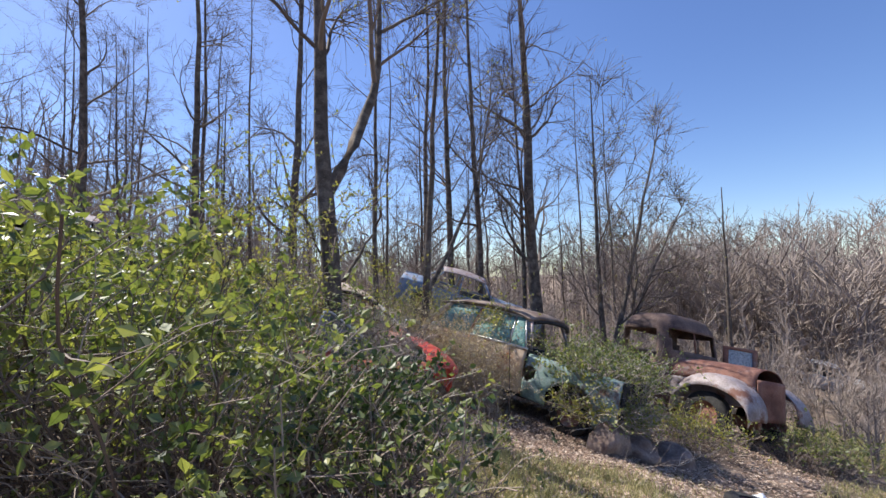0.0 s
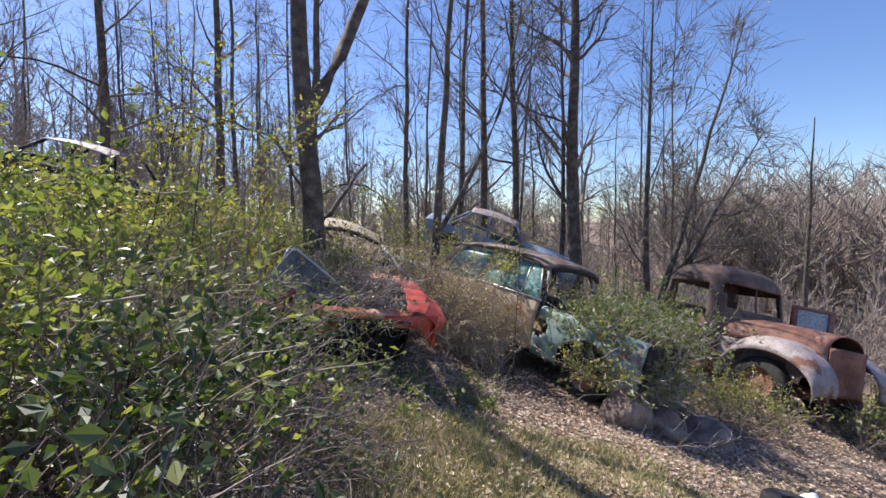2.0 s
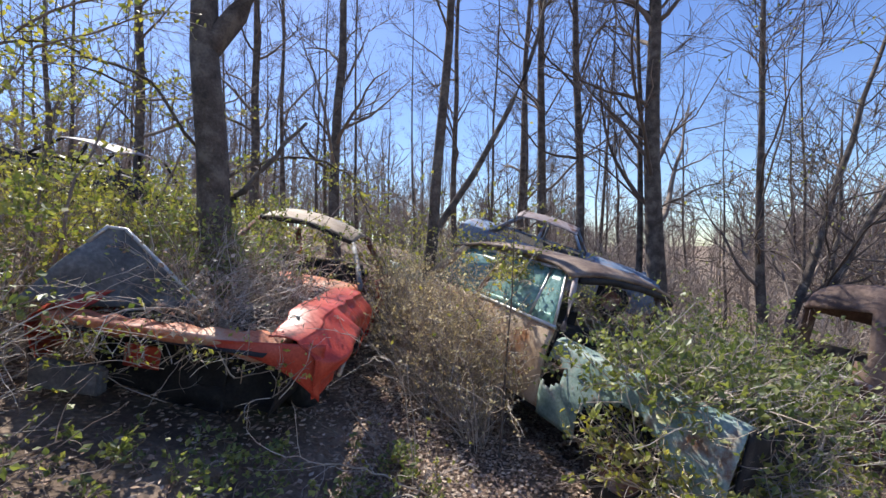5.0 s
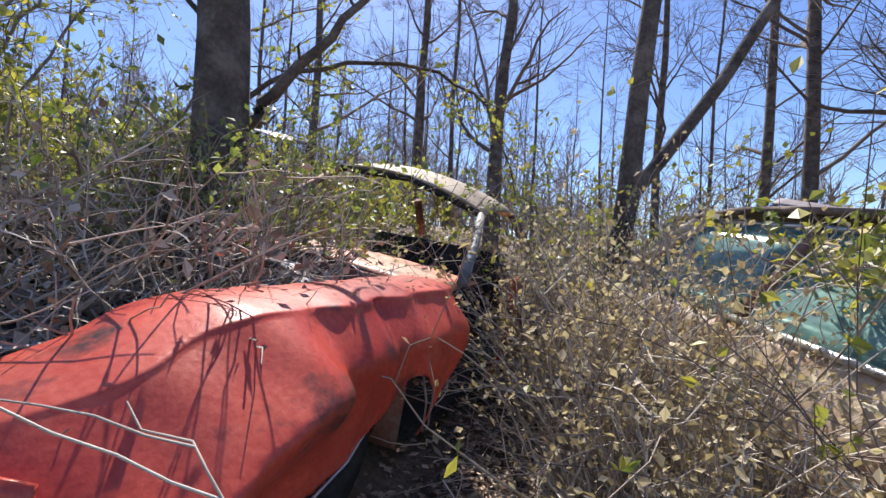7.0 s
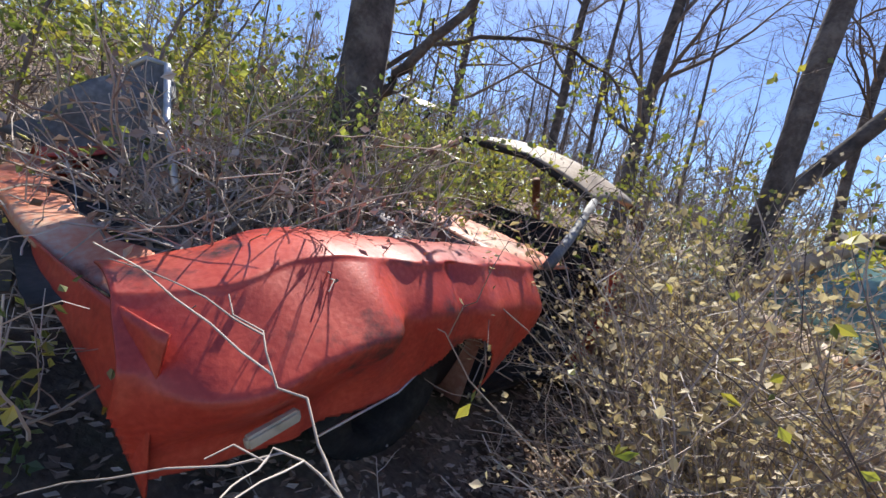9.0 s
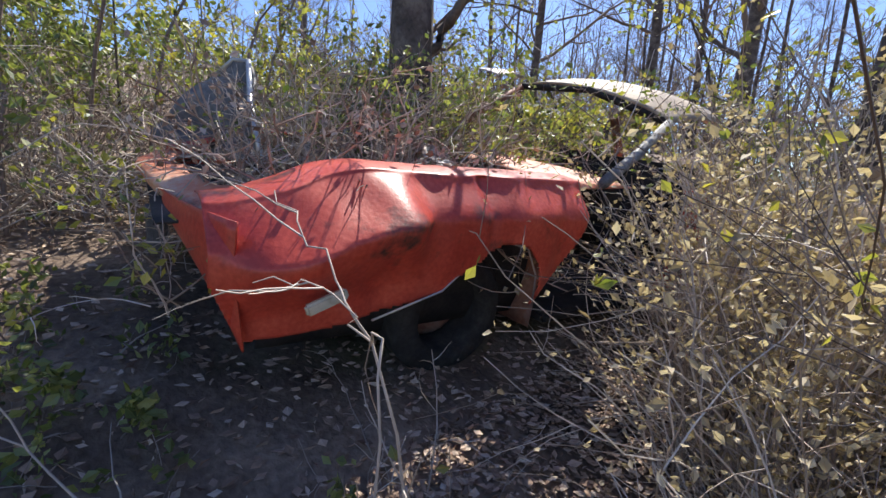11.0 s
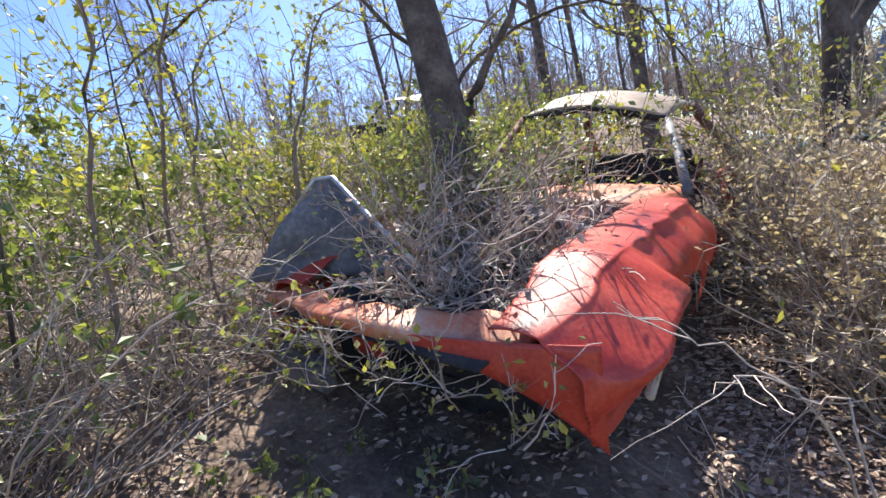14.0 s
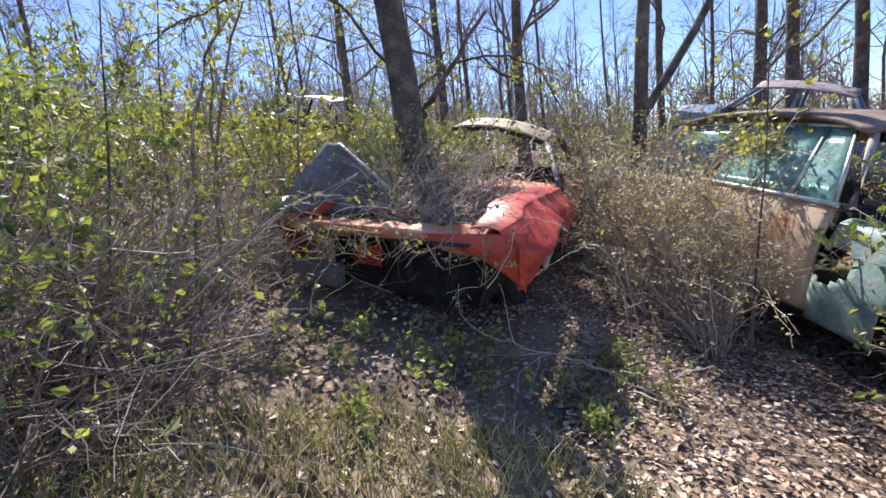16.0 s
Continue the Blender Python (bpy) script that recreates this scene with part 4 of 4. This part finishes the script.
bramble("bramble_thicket", G2, 3.9, 2.4, 0.9, 0.6, 0.6, 220, 119, 1500, M_LEAF_Y, 0.045, lean=0.9)
bramble("bramble_thicket", G2, 6.3, 1.5, 1.1, 0.5, 0.75, 260, 120, 1800, M_LEAF, 0.05, lean=0.9)
bramble("bramble_thicket", G2, 3.4, 7.0, 1.6, 0.9, 1.2, 200, 121, 1200, M_LEAF, 0.05, lean=0.6)
bramble("bramble_thicket", G2, 8.5, 6.5, 2.5, 1.5, 1.4, 260, 122, 800, M_LEAF, 0.05, lean=0.5)
bramble("engine_bay_debris", "dead twigs and leaves fallen into the engine bay", -1.45, 3.2, 0.5, 0.6, 0.6, 320, 123, 1900, M_LITTER, 0.032, M_CANE_GREY, 1.3, low=0.62)
bramble("honeysuckle_thicket", G1, -3.0, -0.25, 0.45, 0.6, 0.7, 150, 130, 1500, M_LEAF, 0.042, M_CANE, 0.8, leaf_low=0.4)
bramble("bramble_thicket", G2, -2.75, 3.1, 0.35, 0.5, 0.9, 130, 128, 700, M_LEAF, 0.036, M_CANE_GREY, 0.9)
bramble("vine_mat", "green vines and twigs heaped over the engine bay", -1.8, 3.6, 0.45, 0.45, 0.75, 150, 127, 3200, M_LEAF, 0.036, M_CANE, 0.7, 0.005, low=0.6)
bramble("green_brush", "green sprouting brush round the red car roof", -1.75, 4.6, 0.5, 0.45, 1.5, 110, 131, 2800, M_LEAF, 0.038, M_CANE, 0.35, 0.005)
bramble("trailing_vines", "thin vines hanging over the red nose", -1.5, 2.3, 0.6, 0.1, 0.32, 30, 124, 260, M_LEAF_Y, 0.028, M_CANE_GREY, 1.2, 0.004, low=0.45)
bramble("bramble_thicket", G2, -0.15, 5.1, 0.3, 0.3, 0.9, 80, 125, 700, M_LEAF_D, 0.035, M_CANE_GREY, 0.6)


def litter(name, label, n, x0, x1, y0, y1, size, seed, material):
    rng = np.random.default_rng(seed)
    x, y = rng.uniform(x0, x1, n), rng.uniform(y0, y1, n)
    # pale leaves thinned before the red nose, to deepen the car's shadow
    bare = ((x + 1.2) / 1.15) ** 2 + ((y - 2.0) / 1.1) ** 2 < 1
    keep = (rng.uniform(0, 1, n) > 0.5 * bare) & ((0.5 + 0.5 * np.sin(1.9 * x + 0.7) * np.cos(1.4 * y) + rng.uniform(-0.4, 0.6, n)) > 0.25)
    x, y = x[keep], y[keep]
    v, f = leaves(rng, np.stack([x, y, ground_at(x, y) + rng.uniform(0.005, 0.04, len(x))], 1), size)
    c = v.reshape(-1, 5, 3)
    c[:, :, 2] = c[:, :1, 2] + (c[:, :, 2] - c[:, :1, 2]) * 0.35
    c[:, :, 2] = np.maximum(c[:, :, 2], ground_at(c[:, :, 0], c[:, :, 1]) + 0.002)
    tagged(new(name, mesh_np(name, c.reshape(-1, 3), f, material)), label, "leaf litter", kind="stuff")


litter("leaf_litter", "dry brown fallen leaves", 70000, -3.5, 6.5, -1.5, 6, 0.046, 201, M_LITTER)
litter("leaf_litter", "dry brown fallen leaves", 45000, -0.6, 2.6, 0.4, 4.4, 0.04, 203, M_LITTER)
litter("leaf_litter", "dry brown fallen leaves", 9000, -9, 12, 4, 12, 0.12, 202, M_LITTER)


def grass(name, label, n, cx, cy, rx, ry, h, seed, material):
    rng = np.random.default_rng(seed)
    a, q = rng.uniform(0, 2 * np.pi, n), np.sqrt(rng.uniform(0, 1, n))
    x, y = cx + rx * q * np.cos(a), cy + ry * q * np.sin(a)
    b = np.stack([x, y, ground_at(x, y) - 0.01], 1)
    g = grow(rng, b, rng.normal(0, 0.35, (n, 3)) * [1, 1, 0] + [0, 0, 1], h * rng.uniform(0.4, 1.3, n), 4, 0.18, -0.06)
    tagged(new(name, mesh_np(name, *tubes(g, np.full((n, 1), 0.0035) * np.linspace(1, 0.25, 4), 3), material)), label, "grass", kind="stuff")


grass("grass", "new green and straw-coloured grass", 6500, -0.7, 0.75, 1.5, 0.9, 0.14, 301, M_GRASS)
grass("grass", "sparse new grass among leaves", 3500, 0.6, 0.2, 2.2, 1.3, 0.10, 302, M_GRASS)
grass("grass", "rough grass by the track", 5000, 6.0, -0.2, 3.0, 1.2, 0.16, 303, M_GRASS)
grass("dry_grass", "tall dry straw grass at the field edge", 6000, 12.5, 3.0, 3.5, 1.6, 0.5, 304, M_GRASS)
bramble("dead_twigs", "fallen pale twigs on the shaded ground", -0.4, 2.5, 0.25, 0.45, 0.4, 34, 126, 20, M_LEAF_Y, 0.04, M_CANE_GREY, 1.4, 0.004)


def sapling(name, label, x, y, h, lean, seed, leaf_n, leaf=None):
    ms = tree_meshes(seed, h, 0.010, lean, 6, 3, 3, 0.35, k=10, spread=0.55, bud=leaf_n, leaf=leaf, leaf_size=0.034)
    return plant_tree(name, label, x, y, ms, 0, "saplings")


sapling("sapling", "thin sapling with yellow-green leaves", 0.55, 3.0, 2.4, (0.06, 0.02), 401, 130)
sapling("sapling", "arching sapling with pale green leaves", -2.95, 1.7, 2.3, (0.12, 0.10), 404, 260)
sapling("sapling", "arching sapling with pale green leaves", -3.4, 2.6, 2.6, (0.2, -0.05), 405, 300)
sapling("sapling", "thin arching sapling with green leaves", -2.6, 3.0, 2.3, (-0.3, 0.0), 403, 120)


def rock(name, x, y, s, seed):
    rng = np.random.default_rng(seed)
    bm = bmesh.new()
    bmesh.ops.create_icosphere(bm, subdivisions=4, radius=1)
    for v in bm.verts:
        n = noise.noise(v.co * 1.6 + Vector((seed, 0, 0))) * 0.28 + noise.noise(v.co * 5 + Vector((0, seed, 0))) * 0.07
        v.co = Vector((v.co.x * s[0], v.co.y * s[1], v.co.z * s[2])) * (1 + n)
    for f in bm.faces:
        f.smooth = True
    me = bpy.data.meshes.new(name)
    bm.to_mesh(me)
    bm.free()
    me.materials.append(M_ROCK)
    ob = new(name, me)
    ob.matrix_world = pose(x, y, float(ground_at(x, y)) + s[2] * 0.25, 0, 0, rng.uniform(0, 360))
    return tagged(ob, "brown rounded field stone half buried in leaves", "stone", "field stones")


rock("field_stone", 1.45, 2.0, (0.30, 0.24, 0.30), 1)
rock("field_stone", 1.85, 1.95, (0.36, 0.26, 0.22), 2)
rock("field_stone", 2.45, 1.75, (0.42, 0.28, 0.20), 3)

# honeysuckle with the darkened leaf colour, as if standing in shade
bramble("honeysuckle_thicket", G1, -2.75, -0.05, 0.5, 0.75, 0.85, 240, 130, 1900, M_LEAF_SHADE, 0.042, M_CANE, 0.8, leaf_low=0.5)


def branch(name, label, pts, r, seed, shoots, leaf_n, material, leaf=None, leaf_size=0.036):
    """One bent branch through a few places, with side shoots and leaves."""
    rng = np.random.default_rng(seed)
    pts = np.array(pts, float)
    s = np.linspace(0, len(pts) - 1, 16)
    line = np.stack([np.interp(s, np.arange(len(pts)), pts[:, i]) for i in range(3)], 1)
    line[1:-1] = (line[:-2] + 2 * line[1:-1] + line[2:]) / 4
    line[1:-1] += rng.normal(0, 0.012, (14, 3))
    ob = thing(name, label, "branch", None, "loose branches")
    child("stem", mesh_np("stem", *tubes(line[None], (r * np.linspace(1, 0.35, 16))[None], 6), material, True), ob)
    b2, d2, u = along(rng, line[None], shoots, 0.15, 1.0)
    sh = grow(rng, b2, fan(rng, d2, rng.uniform(0.4, 1.1, shoots)), rng.uniform(0.12, 0.5, shoots), 6, 0.2, 0.0)
    child("shoot_mass", mesh_np("shoot_mass", *tubes(sh, np.full((shoots, 1), max(0.0022, r * 0.25)) * np.linspace(1, 0.5, 6), 4), material, True), ob, stuff=True)
    if leaf_n:
        p = sh.reshape(-1, 3)
        child("leaves", mesh_np("leaves", *leaves(rng, p[rng.integers(0, len(p), leaf_n)], leaf_size), leaf or M_LEAF_Y), ob, stuff=True)
    return ob


branch("arching_branch", "long arching branch with small yellow-green leaves", [(-1.88, 3.92, 1.95), (-1.7, 4.21, 2.33), (-1.31, 4.55, 2.51), (-0.94, 4.79, 2.51), (-0.62, 4.97, 2.36), (-0.41, 5.0, 1.72)], 0.018, 501, 46, 420, M_BARK)
branch("arching_branch", "long arching branch with small yellow-green leaves", [(-1.88, 3.92, 2.3), (-2.2, 3.6, 2.9), (-2.7, 3.2, 3.0), (-3.2, 2.7, 2.6)], 0.016, 502, 46, 420, M_BARK)
for k in range(7):
    rb = np.random.default_rng(540 + k)
    fx, fy = -2.55 - 0.25 * (k % 3) + rb.uniform(-0.1, 0.1), 2.0 + 0.32 * k
    fz, ang = float(ground_at(fx, fy)), rb.uniform(-0.6, 2.2)
    dx, dy = math.cos(ang), math.sin(ang)
    branch("arching_branch", "long arching branch with small yellow-green leaves", [(fx, fy, fz), (fx + 0.15 * dx, fy + 0.15 * dy, fz + 1.1), (fx + 0.5 * dx, fy + 0.5 * dy, fz + 1.9), (fx + 1.1 * dx, fy + 1.1 * dy, fz + 2.3)], 0.012, 550 + k, 40, 260, M_CANE)
branch("broken_limb", "broken grey limb jutting from the trunk", [(-1.86, 3.92, 1.75), (-1.57, 3.93, 2.09), (-1.06, 4.11, 2.75)], 0.045, 503, 5, 0, M_BARK)
for i, (p, q, r2) in enumerate((((0.05, 2.35), (-0.45, 2.25), (-0.85, 1.95)), ((-2.4, 1.2), (-2.0, 0.9), (-1.5, 0.8)), ((1.0, 1.4), (1.6, 1.2), (2.3, 1.25)))):
    branch("fallen_branch", "thin pale fallen branch with bare shoots", [(*p, float(ground_at(*p)) + 0.01), (*q, float(ground_at(*q)) + 0.20), (*r2, float(ground_at(*r2)) + 0.30)], 0.006, 510 + i, 14, 0, M_CANE_GREY)
branch("leaning_cane", "long thin cane leaning across the red fender", [(-0.16, 2.5500000000000003, 0.02), (-0.22, 2.49, 0.77), (-0.36, 2.46, 0.84), (-0.48, 2.45, 0.97), (-0.66, 2.46, 1.05)], 0.004, 520, 3, 0, M_CANE_GREY)
branch("dead_stalk", "thin pale dead stalk arching before the red fender", [(-0.15000000000000002, 2.47, 0.02), (-0.2, 2.45, 0.8), (-0.28, 2.46, 0.82), (-0.38, 2.43, 0.88), (-0.46, 2.33, 0.88)], 0.0035, 522, 4, 0, M_CANE_GREY)
branch("fallen_branch", "pale fallen branch on sunlit leaf litter", [(0.01, 3.74, 0.13), (0.08, 4.03, 0.14), (0.19, 4.32, 0.12)], 0.016, 523, 10, 0, M_CANE_GREY)
branch("leafy_sprig", "low sprig with fresh green leaves", [(0.0, 2.25, float(ground_at(0.0, 2.25))), (-0.03, 2.3, 0.1), (-0.05, 2.33, 0.26)], 0.004, 521, 8, 26, M_CANE, M_LEAF_Y)


def bag():
    bm = bmesh.new()
    bmesh.ops.create_icosphere(bm, subdivisions=4, radius=1)
    for v in bm.verts:
        n = noise.noise(v.co * 2.2) * 0.35 + noise.noise(v.co * 6) * 0.12
        v.co = Vector((v.co.x * 0.16, v.co.y * 0.12, v.co.z * 0.11)) * (1 + n)
    me = bpy.data.meshes.new("plastic_bag")
    bm.to_mesh(me)
    bm.free()
    me.materials.append(M_BAG)
    ob = new("plastic_bag", me)
    ob.location = (1.97, 0.42, float(ground_at(1.97, 0.42)) + 0.07)
    tagged(ob, "crumpled white plastic bag on the grass", "bag")


bag()
tyre_thing = thing("old_tyre", "old black tyre lying flat in the grass", "tyre", on_ground(1.55, 0.22, 0, 0.09) @ pose(0, 0, 0, 0, 90, 0))
wheel(tyre_thing, 0, 0, 0, 0.32, 0.18)

bramble("shaded_weeds", "low ivy and weeds in the shade of the red car", -1.2, 1.9, 0.9, 0.4, 0.2, 120, 140, 1200, M_LEAF, 0.036, M_CANE, 1.2, 0.004)
bramble("shaded_weeds", "low ivy and weeds in the shade of the red car", -0.35, 2.4, 0.25, 0.5, 0.18, 70, 141, 500, M_LEAF, 0.034, M_CANE, 1.2, 0.004)

bramble("vine_mat", "vines and leaves heaped over the tan car fender", 1.75, 2.35, 0.55, 0.4, 0.5, 240, 150, 3600, M_LEAF_Y, 0.045, M_CANE_GREY, 1.1, low=0.4)
bramble("vine_mat", "leafy vine growing over the tan roof edge", 0.95, 3.85, 0.18, 0.18, 0.3, 30, 151, 500, M_LEAF_Y, 0.045, M_CANE_GREY, 1.0, low=1.45)
